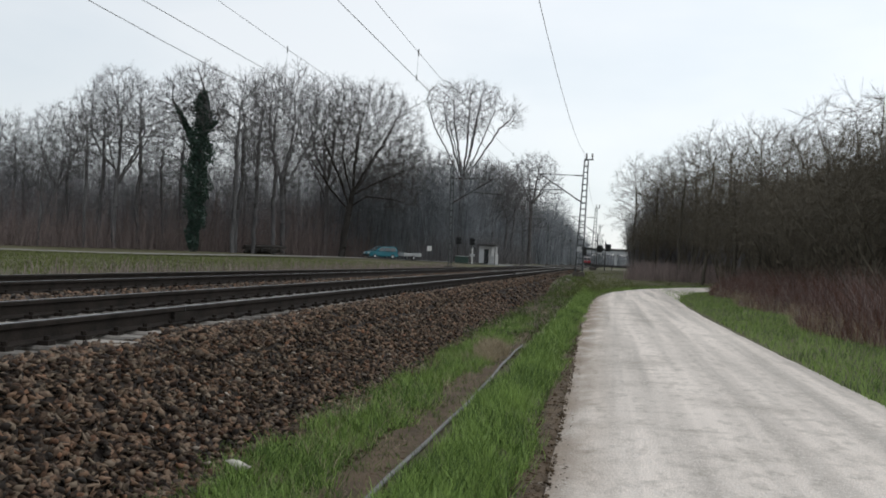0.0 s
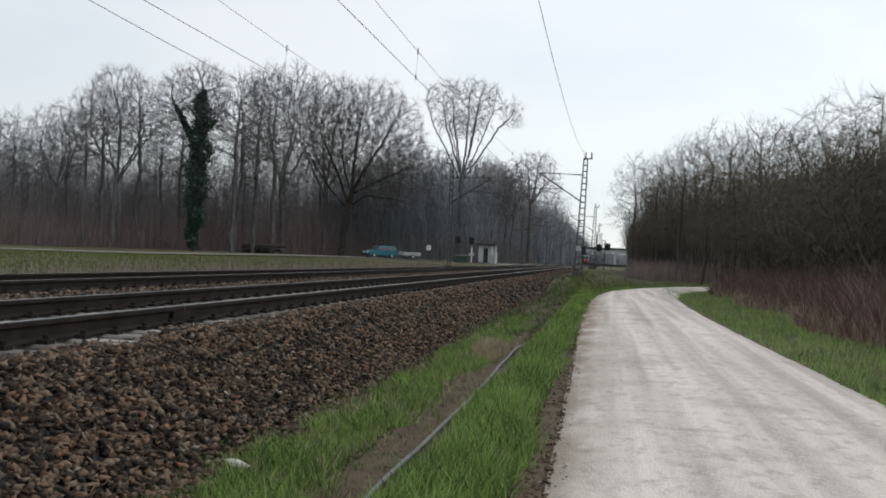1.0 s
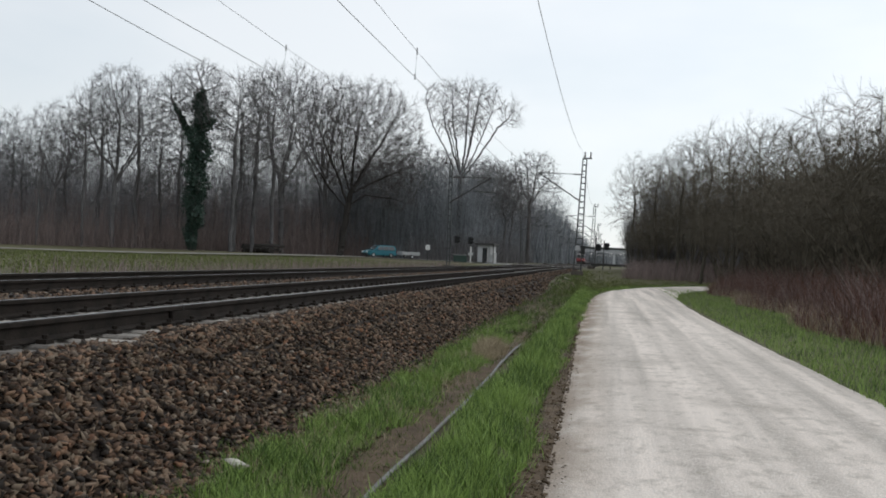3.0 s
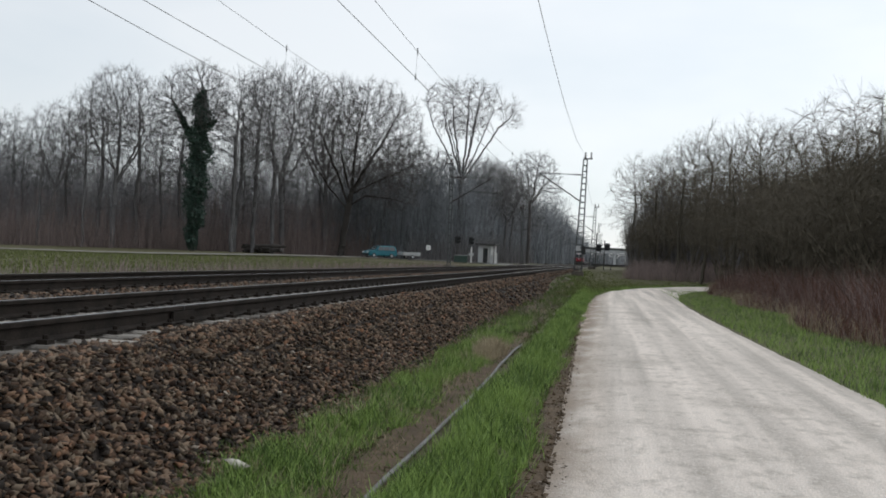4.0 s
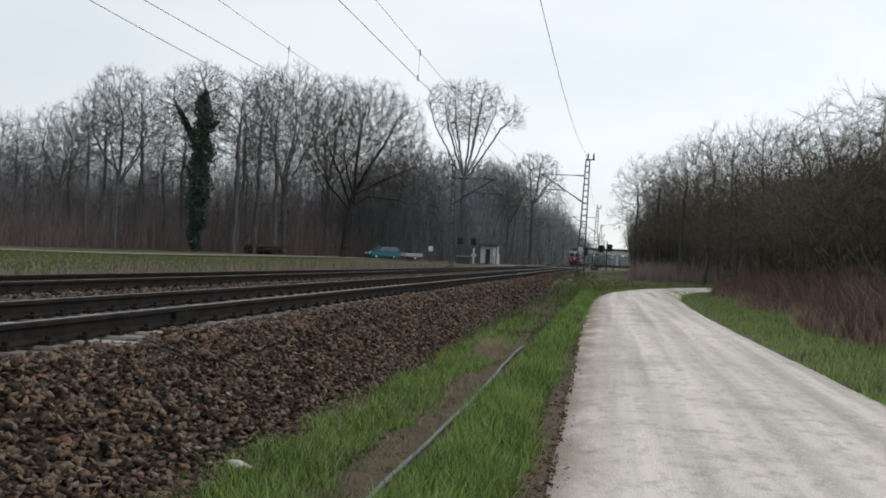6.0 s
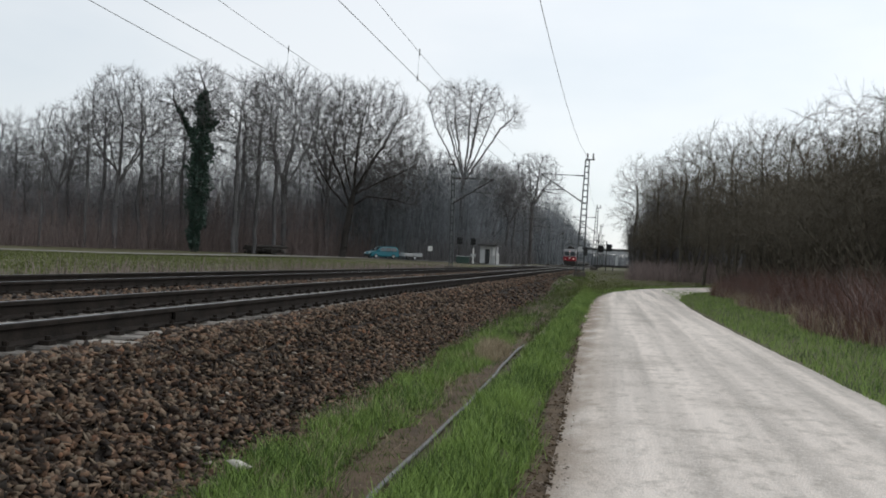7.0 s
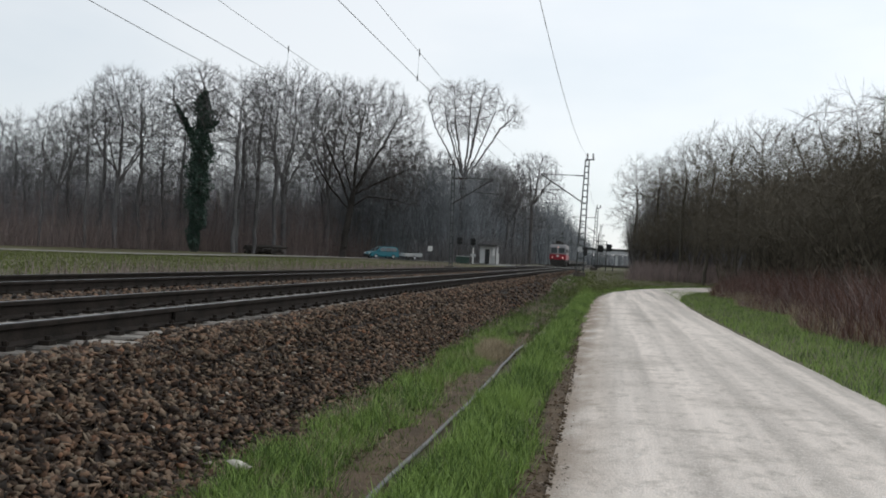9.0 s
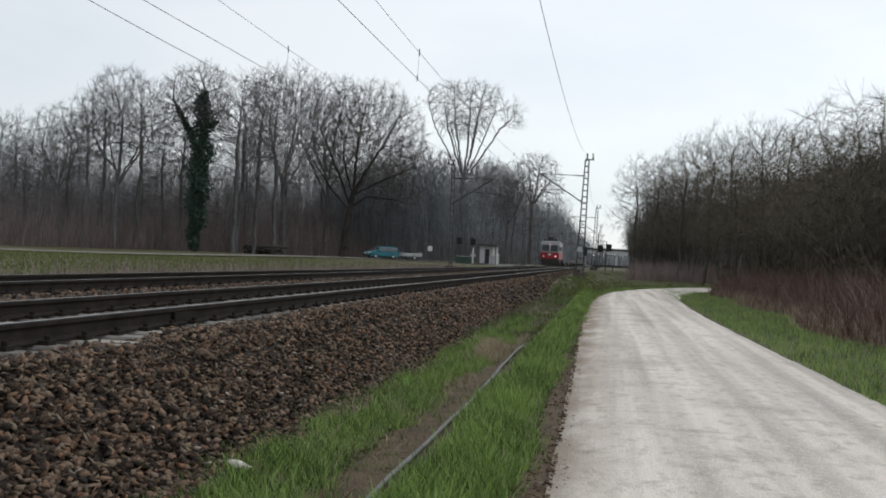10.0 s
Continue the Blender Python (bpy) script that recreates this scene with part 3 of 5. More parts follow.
class Tree:
    """Grows a bare tree into its crown: shoots reach for open places until all are taken."""

    def __init__(self, seed, stems, blobs, count, step=0.7, kill=1.1, reach=9.0, tip=0.011, stout=0.3, lift=0.12, twigs=3, twig=1.0):
        self.seed, r = seed, np.random.default_rng(seed)
        pos, par = [], []
        for line in stems:
            pts = [Vector(p) for p in line]
            if not pos:
                last = -1
            else:
                last = min(range(len(pos)), key=lambda k: (Vector(pos[k]) - pts[0]).length)
                pts[0] = Vector(pos[last])
            for i, (a, b) in enumerate(zip(pts, pts[1:])):
                n = max(1, round((b - a).length / step))
                for k in range(0 if last < 0 else 1, n + 1):
                    w = 0.0 if last < 0 or (k == n and i == len(pts) - 2) else 0.09 * step
                    pos.append(tuple(a.lerp(b, k / n) + Vector(r.normal(size=3) * w)))
                    par.append(last)
                    last = len(pos) - 1
        vol = np.array([b[3] * b[4] * b[5] for b in blobs])
        pick = r.choice(len(blobs), count, p=vol / vol.sum())
        d = r.normal(size=(count, 3))
        d *= (r.random(count) ** 0.42 / np.linalg.norm(d, axis=1))[:, None]
        bl = np.array(blobs)
        goal = bl[pick, :3] + d * bl[pick, 3:6]
        pos = [np.array(p) for p in pos]
        near, who, fresh = np.full(count, 1e9), np.zeros(count, int), 0
        kids = np.zeros(len(pos), int)
        for _ in range(130):
            new_ = np.array(pos[fresh:])
            gap = np.linalg.norm(goal[:, None] - new_[None], axis=2)
            k = gap.argmin(1)
            g = gap[np.arange(len(goal)), k]
            closer = g < near
            who[closer], near[closer] = k[closer] + fresh, g[closer]
            stay = near > kill
            goal, near, who = goal[stay], near[stay], who[stay]
            fresh = len(pos)
            live = np.unique(who[near < reach])
            if not len(live):
                break
            kids = np.concatenate([kids, np.zeros(len(pos) - len(kids), int)])
            for n in live:
                if kids[n] > 3:
                    continue
                pull = goal[(who == n) & (near < reach)] - pos[n]
                pull = (pull / np.linalg.norm(pull, axis=1)[:, None]).mean(0)
                pull /= np.linalg.norm(pull) + 1e-6
                if par[n] >= 0:
                    flow = pos[n] - pos[par[n]]
                    pull = pull + flow / (np.linalg.norm(flow) + 1e-6) * (1.0 if kids[n] == 0 else 0.25)
                pull = pull + r.normal(size=3) * 0.13 + np.array([0, 0, lift])
                pos.append(pos[n] + pull / np.linalg.norm(pull) * step)
                par.append(int(n))
                kids[n] += 1
            if len(pos) == fresh:
                break
        rad = np.zeros(len(pos))
        for i in range(len(pos) - 1, -1, -1):
            rad[i] = max(rad[i], tip ** 1.85)
            if par[i] >= 0:
                rad[par[i]] += rad[i]
        rad = rad ** (1 / 1.85)
        rad = tip + (rad - tip) * (stout - tip) / (rad[0] - tip)
        P, Q = np.array(pos), np.array(par)
        seg = [i for i in range(len(pos)) if par[i] >= 0]
        rows = np.array([(*P[Q[i]], *P[i], min(rad[Q[i]], rad[i] * 1.6), rad[i]) for i in seg])
        big, thin = rows[:, 6] > 0.055, rows[:, 6] <= 0.55 * tip + 0.012
        self.thick, self.fine = rows[big], rows[~big & ~thin]
        slim = rows[rows[:, 7] < 0.04]
        hair = [rows[thin & ~big]]
        for _ in range(twigs):
            a, b = slim[:, :3], slim[:, 3:6]
            m = a + (b - a) * r.random(len(slim))[:, None]
            w = (b - a) / step + r.normal(size=a.shape) * 0.36 + np.array([0, 0, 0.1])
            w /= np.linalg.norm(w, axis=1)[:, None]
            q = m + w * (twig * r.uniform(0.45, 1.0, len(slim)))[:, None]
            e = w + r.normal(size=a.shape) * 0.36
            mid = m + (q - m) * 0.45
            q2 = mid + e / np.linalg.norm(e, axis=1)[:, None] * (twig * r.uniform(0.3, 0.7, len(slim)))[:, None]
            t0, t1 = np.full((len(slim), 1), tip * 0.85), np.full((len(slim), 1), tip * 0.3)
            hair += [np.hstack([m, q, t0, t1]), np.hstack([mid, q2, t0 * 0.8, t1])]
        self.hair = np.concatenate(hair)

    def meshes(self, bark, twig):
        a = raw_mesh("trunk", *tubes(self.thick, 6), bark)
        a.polygons.foreach_set("use_smooth", [True] * len(a.polygons))
        v, f = tubes(self.fine, 3)
        w, g = slivers(self.hair, self.seed)
        b = raw_mesh("crown", np.concatenate([v, w]), np.concatenate([f, g + len(v)]), twig)
        return a, b


def stem_line(r, h, lean=0.05, n=5):
    """A slightly crooked trunk of height h."""
    a, b = r.uniform(-lean, lean), r.uniform(-lean, lean)
    return [(a * h * k / n + r.uniform(-0.012, 0.012) * h * (k > 0), b * h * k / n + r.uniform(-0.012, 0.012) * h * (k > 0), -0.3 + (h + 0.3) * k / n) for k in range(n + 1)]


def forest_tree(seed, h=20.0):
    """A slim tree of the wood with a rounded, lumpy crown over half its height."""
    r = random.Random(seed)
    line = stem_line(r, h * 0.72)
    tx, ty, tz = line[-1]
    wide = h * r.uniform(0.15, 0.2)
    blobs = [(tx, ty, h * 0.72, wide, wide, h * 0.28), (tx * 0.5, ty * 0.5, h * 0.34, wide * 0.55, wide * 0.55, h * 0.14)]
    for k in range(3):
        a = r.uniform(0, 6.28)
        blobs.append((tx + math.cos(a) * wide * 0.7, ty + math.sin(a) * wide * 0.7, h * r.uniform(0.45, 0.85), wide * 0.6, wide * 0.6, h * 0.13))
    return Tree(seed, [line], blobs, 950, 0.55, 0.8, stout=h * 0.0115, twigs=3, twig=1.7, tip=0.0155, lift=0.15).meshes(M_WOODBARK, M_TWIG)


def young_tree(seed, h=16.0):
    """A roadside tree with shoots almost from the ground up."""
    r = random.Random(seed)
    line = stem_line(r, h * 0.7, 0.09)
    tx, ty, tz = line[-1]
    wide = h * r.uniform(0.17, 0.22)
    blobs = [(tx * 0.8, ty * 0.8, h * 0.68, wide, wide, h * 0.32)]
    for k in range(4):
        a = r.uniform(0, 6.28)
        blobs.append((tx + math.cos(a) * wide * 0.8, ty + math.sin(a) * wide * 0.8, h * r.uniform(0.35, 0.85), wide * 0.6, wide * 0.6, h * 0.13))
    return Tree(seed, [line], blobs, 950, 0.45, 0.62, stout=h * 0.011, twigs=3, twig=1.4, tip=0.011, lift=0.25).meshes(M_OLIVEBARK, M_OLIVETWIG)


def arching_bush():
    """A tall old bush whose dark limbs fan out and lean over the brambles."""
    lines = [[(0, 0, -0.2), (0, 0, 0.5)]]
    for x, y, z in ((-4.6, 0.2, 5.6), (-3.8, -0.6, 7.6), (-2.6, 0.7, 8.5), (-1.2, -0.5, 9.0), (0.2, 0.6, 9.4), (1.4, -0.3, 9.5), (2.6, 0.3, 9.0), (-5.0, -0.8, 3.8), (3.6, 0.4, 7.4)):
        lines.append([(0, 0, 0.4), (x * 0.32, y * 0.4, z * 0.36), (x * 0.72, y * 0.7, z * 0.72), (x, y, z)])
    blobs = [(-0.5, 0, 7.4, 4.2, 2.6, 2.4), (-3.2, 0, 5.4, 2.4, 2, 2.4), (2.2, 0, 6.5, 2.2, 2, 2.6), (0, 0, 4.5, 2.6, 2.2, 2)]
    return Tree(77, lines, blobs, 1500, 0.26, 0.36, 4, tip=0.0065, stout=0.15, twigs=3, twig=0.9, lift=0.15).meshes(M_DARKBARK, M_OLIVETWIG)


def broad_tree(seed, h=24.0):
    """A forest-edge tree that parts into crooked limbs below a broad dome."""
    r = random.Random(seed)
    line = stem_line(r, h * 0.42, 0.06)
    top = Vector(line[-1])
    stems = [line]
    for k in range(5):
        a, out = 1.26 * k + r.uniform(-0.4, 0.4), h * r.uniform(0.1, 0.17)
        tip = top + Vector((math.cos(a) * out, math.sin(a) * out, h * r.uniform(0.17, 0.3)))
        mid = top.lerp(tip, 0.5) + Vector((math.cos(a), math.sin(a), -0.4)) * h * 0.02
        stems.append([tuple(top - Vector((0, 0, h * 0.03 * k))), tuple(mid), tuple(tip)])
    blobs = [(top.x, top.y, h * 0.72, h * 0.23, h * 0.23, h * 0.28)]
    for k in range(4):
        a = 1.57 * k + r.uniform(0, 1)
        blobs.append((top.x + math.cos(a) * h * 0.15, top.y + math.sin(a) * h * 0.15, h * r.uniform(0.55, 0.8), h * 0.12, h * 0.12, h * 0.13))
    return Tree(seed, stems, blobs, 2000, 0.55, 0.8, stout=h * 0.0145, tip=0.0155, twigs=4, twig=1.6, lift=0.05).meshes(M_WOODBARK, M_TWIG)


def oak_tree():
    """The great oak: a leaning trunk, a long straight limb to one side, low sweeping boughs to the other."""
    stems = [[(0, 0, -0.3), (0.35, 0, 3), (0.95, 0, 7.6)],
             [(0.95, 0, 7.6), (1.3, 0.3, 10.5), (1.3, 0.5, 14), (1.9, 0, 19)],
             [(0.8, 0, 7.2), (-2.4, 0.8, 10.4), (-6.6, 0.4, 16.2)],
             [(0.95, 0, 7.6), (-0.6, -0.8, 12), (-3.6, -1.5, 18.5)],
             [(1.3, 0.2, 10), (3.4, -1.0, 13.2), (6.2, -1.5, 17.5)],
             [(1.2, 0.2, 9.3), (4.0, 1.2, 11.2), (9.0, 1.5, 13.6)],
             [(1.0, 0, 7.8), (3.6, -0.8, 9.3), (7.2, -1.2, 9.0), (10.0, -1.0, 8.4)],
             [(1.2, 0.3, 9.0), (2.0, 3.5, 12), (2.5, 6.0, 15)],
             [(1.2, 0.3, 9.6), (1.0, -3.5, 12.5), (1.0, -6.0, 15)]]
    blobs = [(3.2, 0, 18.0, 9.4, 8.5, 9.0), (6.5, 0, 12.0, 6.5, 6.5, 4.0), (-3.0, 0, 17.0, 5.0, 5.0, 6.0), (8.5, 0, 9.0, 3.6, 4.0, 1.8)]
    return Tree(11, stems, blobs, 5200, 0.5, 0.7, stout=0.52, tip=0.0145, twigs=4, twig=1.5, lift=0.02).meshes(M_DARKBARK, M_BARK)


def vase_tree():
    """A tall trunk that parts at half height into steep limbs fanning out to an open top."""
    stems = [[(0, 0, -0.3), (0.15, 0, 7), (0.2, 0, 13.5)]]
    for x, y, z in ((-6.0, 0, 25.5), (-3.6, 1.5, 25), (-1.6, -1.5, 26.5), (0.8, 1.0, 26.5), (2.6, -1.2, 25.5), (4.6, 1.0, 24), (7.2, 0, 22.6), (-2.2, -3.5, 23), (1.6, 3.8, 24)):
        stems.append([(0.2, 0, 13.3 - 0.12 * abs(x)), (0.2 + x * 0.42, y * 0.4, 17.2), (x * 0.78, y * 0.8, 21.2), (x, y, z)])
    blobs = [(-5.2, 0, 25.5, 1.8, 2.2, 2.6), (-2.2, 0, 26, 2.4, 3.5, 2.6), (1.2, 0, 26.2, 2.6, 3.5, 2.6), (4.2, 0, 25, 2.0, 3, 2.8), (7.4, 0, 23.2, 2.0, 2.4, 2.6), (0, 0, 22, 4.5, 4.5, 3)]
    return Tree(12, stems, blobs, 1500, 0.55, 0.72, stout=0.42, tip=0.018, twigs=3, twig=1.8, lift=0.2).meshes(M_BARK, M_BARK)


def fan_tree():
    stems = [[(0, 0, -0.3), (0, 0, 13)]] + [[(0, 0, 12.4), (x * 0.5, y * 0.5, 16), (x, y, z)] for x, y, z in ((-3.2, 0, 19.5), (-1, 1, 21), (1.5, -1, 21.5), (4, 0, 18.5), (5, 1, 15.5))]
    return Tree(13, stems, [(0.6, 0, 19, 5.6, 5, 5), (4.2, 0, 15.5, 2.8, 3, 2.8), (-2.5, 0, 17, 2.8, 3, 3)], 1900, 0.6, 0.8, stout=0.38, tip=0.019, twigs=4, twig=1.6).meshes(M_BARK, M_TWIG)


def shrub_tree(seed, h=6.0, stems=7):
    """Many arching stems from one root under a wide, uneven top."""
    r = random.Random(seed)
    lines = [[(0, 0, -0.2), (0.05, 0, 0.3)]]
    for k in range(stems):
        a, out = 2.4 * k + r.uniform(-0.3, 0.3), h * r.uniform(0.12, 0.42)
        lines.append([(0.03, 0, 0.2), (math.cos(a) * out * 0.45, math.sin(a) * out * 0.45, h * 0.28), (math.cos(a) * out, math.sin(a) * out, h * r.uniform(0.55, 0.72))])
    blobs = [(0, 0, h * 0.66, h * 0.4, h * 0.4, h * 0.34)]
    for k in range(4):
        a = r.uniform(0, 6.28)
        blobs.append((math.cos(a) * h * 0.3, math.sin(a) * h * 0.3, h * r.uniform(0.45, 0.85), h * 0.18, h * 0.18, h * 0.18))
    return Tree(seed, lines, blobs, 850, 0.2, 0.3, 3.5, tip=0.0065, stout=h * 0.02, twigs=3, twig=0.75, lift=0.08).meshes(M_OLIVEBARK, M_OLIVETWIG)


def plant(meshes, x, y, turn, scale, label, group, name="tree"):
    t = thing(name, label, name.replace("_", " "), (x, y, ground_z(x, y)), turn, group=group, scale=scale)
    part("trunk", meshes[0], t)
    part("crown", meshes[1], t)
    return t


rng = random.Random(7)
KINDS = [forest_tree(100 + i) for i in range(7)]
BROAD = [broad_tree(40 + i) for i in range(4)]
L_WOOD = "tall bare grey-brown deciduous tree at the forest edge"
L_BROAD = "broad bare deciduous tree with a rounded crown at the forest edge"

# single trees before the wood
plant(oak_tree(), -39.8, 158, 0, 1.0, "broad bare oak with a rounded crown of crooked limbs", "forest trees")
plant(vase_tree(), -24.0, 172, 0, 1.03, "tall grey bare tree with upswept vase-shaped limbs", "forest trees")
plant(fan_tree(), -17.8, 245, 0, 1.06, "bare deciduous tree with a fan-shaped crown beside the track", "forest trees")
# x, y, kind and height of the broad trees, then of the slim ones
for x, y, k, h in ((-46.5, 150, 0, 27.2), (-43.4, 162, 1, 27.5), (-60.9, 126, 2, 22.3), (-69.0, 125, 3, 17.4), (-34.5, 178, 1, 20.0), (-31.5, 183, 3, 19.2), (-28.6, 187, 2, 18.8), (-22.4, 196, 0, 19.2), (-19.8, 206, 3, 19.4), (-25.2, 201, 2, 18.8), (-21.4, 201, 1, 18.2), (-23.0, 212, 0, 20.0)):
    plant(BROAD[k], x, y, 67 * k + 31 * (x % 7), h / 23.2, L_BROAD, "forest trees")
for x, y, k, h in ((-48.4, 134, 0, 23.0), (-47.6, 140, 1, 24.0), (-49.8, 139, 2, 23.2), (-45.6, 143, 3, 24.5), (-60.2, 131, 4, 21.6), (-62.9, 122, 5, 16.8), (-68.5, 128, 6, 17.2), (-66.0, 117, 1, 13.0), (-76.2, 128, 2, 16.8), (-79.5, 131, 3, 17.0), (-58.9, 136, 0, 18.0), (-59.5, 143, 6, 20.5), (-56.0, 141, 5, 22.0), (-63.5, 127, 2, 20.5), (-73.0, 126, 0, 13.5), (-36.5, 172, 4, 20.5)):
    plant(KINDS[k], x, y, 53 * k + 29 * (y % 5), h / 19.4, L_WOOD, "forest trees")


def ivy_tree(x, y):
    t = Tree(21, [[(0, 0, -0.3), (0.1, 0, 6), (0.35, 0, 13), (0.5, 0, 20.5)], [(0.3, 0, 12.8), (-1.6, 0.3, 15.2), (-3.6, 0, 19.2)], [(0.4, 0, 15), (2.6, -0.4, 16.6)]],
             [(-2.6, 0, 19.6, 3.4, 3.6, 3.4), (0.4, 0, 20.8, 3.4, 3.4, 3.3), (1.8, 0, 18, 2.2, 3, 3.4), (-4.2, 0, 17.5, 1.8, 2, 2.4)], 2600, 0.45, 0.62, stout=0.42, tip=0.0145, twigs=4, twig=1.4)
    ob = plant(t.meshes(M_BARK, M_TWIG), x, y, 0, 1.0, "tall bare tree with its trunk wrapped in dark green ivy", "forest trees")
    r = np.random.default_rng(5)

    def coat(n, a, b, k0, k1, rad):
        k = k0 + (k1 - k0) * r.random(n)
        p = np.array([a]) + (np.array([b]) - np.array([a])) * k[:, None]
        d = r.normal(size=(n, 3)) * np.array([1, 1, 0.5])
        d /= np.linalg.norm(d, axis=1)[:, None]
        lump = 0.72 + 0.3 * np.sin(p[:, 2] * 1.5 + d[:, 0] * 2.0) + 0.2 * np.sin(p[:, 2] * 3.7 + d[:, 1] * 3)
        return p + d * (np.interp(k, (0, 0.25, 0.6, 0.9, 1), rad) * lump * (0.4 + 0.6 * r.random(n) ** 0.5))[:, None]
    c = np.concatenate([coat(17000, (0, 0, 0.5), (0.5, 0, 20.4), 0, 1, (0.85, 1.6, 2.0, 1.5, 0.35)), coat(2000, (0.3, 0, 12.8), (-3.3, 0, 18.6), 0, 1, (1.0, 0.7, 0.5, 0.35, 0.15)), coat(500, (0.4, 0, 15), (2.6, -0.4, 16.6), 0, 1, (0.8, 0.6, 0.4, 0.3, 0.2))])
    n = len(c)
    u, w = r.normal(size=(n, 3)), r.normal(size=(n, 3))
    u /= np.linalg.norm(u, axis=1)[:, None]
    w /= np.linalg.norm(w, axis=1)[:, None]
    s = (0.07 + 0.1 * r.random(n))[:, None]
    v = np.stack([c - u * s, c + w * s, c + u * s, c - w * s], 1).reshape(-1, 3)
    part("ivy", raw_mesh("ivy", v, np.arange(n * 4).reshape(-1, 4), M_IVY), ob, "dense dark green ivy leaves")


ivy_tree(-52.1, 130.0)

# the wood behind the lane, and on along the far side of the track
for row in range(2):
    for i in range(10):
        k = (i + rng.uniform(-0.35, 0.35)) / 9 * 0.74
        x, y = -36 - k * 58 - row * 8, 184 - k * 98 + row * 8
        low = 1.0 - 0.44 * smooth_step((k - 0.25) / 0.3)
        plant(KINDS[rng.randrange(7)], x, y, rng.uniform(0, 360), rng.uniform(0.78, 1.0) * low, L_WOOD, "forest trees")
for i in range(17):
    y = 212 + 9 * i * (1 + i * 0.11) + rng.uniform(-4, 4)
    plant(KINDS[rng.randrange(7)], -20.5 + rng.uniform(-1.5, 1.5), y, rng.uniform(0, 360), rng.uniform(0.82, 1.02), L_WOOD, "forest trees")


def pole_wood(name, spots, h, seed, label, thick=(0.05, 0.16), bark=None, shoots=4):
    """Crowded thin stems with side shoots, too many to count; h: heights, or parts of y."""
    r = random.Random(seed)
    segs, hair = [], []
    for x, y in spots:
        hh, rad = r.uniform(*h) * (y if h[1] < 1 else 1), r.uniform(*thick)
        if 0 < x and y < 300:
            hh *= 0.35 + 0.65 * smooth_step((x - 1) / 6)
        if x < -50:
            hh *= 1.0 - 0.2 * smooth_step((-54 - x) / 14)
        p = Vector((x, y, ground_z(x, y) - 0.2))
        top = p + Vector((r.uniform(-0.2, 0.2) * hh, r.uniform(-0.2, 0.2) * hh, hh))
        segs.append((*p, *top, rad, rad * 0.15))
        for _ in range(shoots):
            q = p.lerp(top, r.uniform(0.2, 0.97))
            e = q + Vector((r.uniform(-1, 1), r.uniform(-1, 1), r.uniform(-0.2, 1.1))) * hh * 0.17
            hair.append((*q, *e, rad * 0.4, rad * 0.12))
    v, f = tubes(segs, 3)
    w, g = slivers(hair, seed)
    return tagged(new(name, raw_mesh(name, np.concatenate([v, w]), np.concatenate([f, g + len(v)]), bark or M_DEEP)), label, "wood", kind="stuff")


def wood_spots(n, seed, depth):
    r = random.Random(seed)
    out = []
    for _ in range(n):
        k, o = r.uniform(-0.2, 0.8), depth[0] + (depth[1] - depth[0]) * r.random()
        out.append((-36 - k * 58 - o * 0.72, 176 - k * 98 + o * 0.68))
    return out


pole_wood("deep_wood", wood_spots(7200, 51, (5, 60)), (7, 18.5), 52, "crowded stems deep in the leafless wood, paled for haze", (0.03, 0.085), M_DEEP, 14)
pole_wood("forest_saplings", wood_spots(2600, 59, (-5, 9)), (2.5, 9.5), 60, "tangled brown saplings along the forest edge", (0.02, 0.045), M_BRUSH, 12)
pole_wood("trackside_wood", [(-20.5 - 24 * rng.random(), 166 + 480 * rng.random() ** 1.8) for _ in range(5000)], (9, 16.5), 53, "crowded stems of the wood along the railway, tinted bluish grey for haze", (0.03, 0.09), M_TRACKWOOD, 13)
pole_wood("roadside_wood", [(13.5 + 30 * rng.random() ** 1.4, 34 + 80 * rng.random()) for _ in range(3600)], (0.06, 0.116), 54, "crowded olive-brown stems behind the roadside bushes", (0.02, 0.055), M_OLIVETWIG, 11)
pole_wood("bend_wood", [(3.0 + 27 * rng.random() ** 1.2, 128 + 30 * rng.random()) for _ in range(2200)], (0.05, 0.098), 55, "crowded brown stems beyond the bend", (0.025, 0.07), M_TWIG, 11)

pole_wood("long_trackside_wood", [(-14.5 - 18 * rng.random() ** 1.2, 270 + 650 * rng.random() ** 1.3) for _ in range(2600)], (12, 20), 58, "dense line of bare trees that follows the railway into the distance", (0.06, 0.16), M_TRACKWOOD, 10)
pole_wood("far_wood", [(-60 + 156 * rng.random(), 640 + 120 * rng.random()) for _ in range(2800)], (6, 10), 56, "line of bare woods beyond the far bridge, haze put into the stems' grey", (0.1, 0.3), M_TRACKWOOD, 7)

# trees and tall shrubs beyond the brambles
YOUNG = [young_tree(200 + i) for i in range(4)]
plant(arching_bush(), 10.9, 46.5, 0, 0.95, "tall old bush with dark limbs arching over the brambles", "roadside bushes", "bush")
SHRUBS = [shrub_tree(300 + i) for i in range(5)]
L_BUSH = "many-stemmed bare olive-brown bush with arching branches"
for x, y, h in ((3.2, 134, 13.2), (5.6, 128, 13.0), (7.1, 112, 13.4), (8.9, 104, 13.8), (10.4, 90, 11.6), (11.4, 80, 11.8), (11.9, 72, 10.6), (13, 97, 12.6), (14.5, 84, 11.6), (14.0, 70, 10.2), (16, 78, 11.0), (15.5, 62, 10.0), (18, 66, 11.4), (9.5, 120, 14.2), (12, 112, 14.4), (6.5, 146, 14.5), (19, 56, 10.5)):
    plant(YOUNG[rng.randrange(4)], x, y, rng.uniform(0, 360), h / 14.6, "bare young deciduous tree beyond the brambles", "roadside trees")
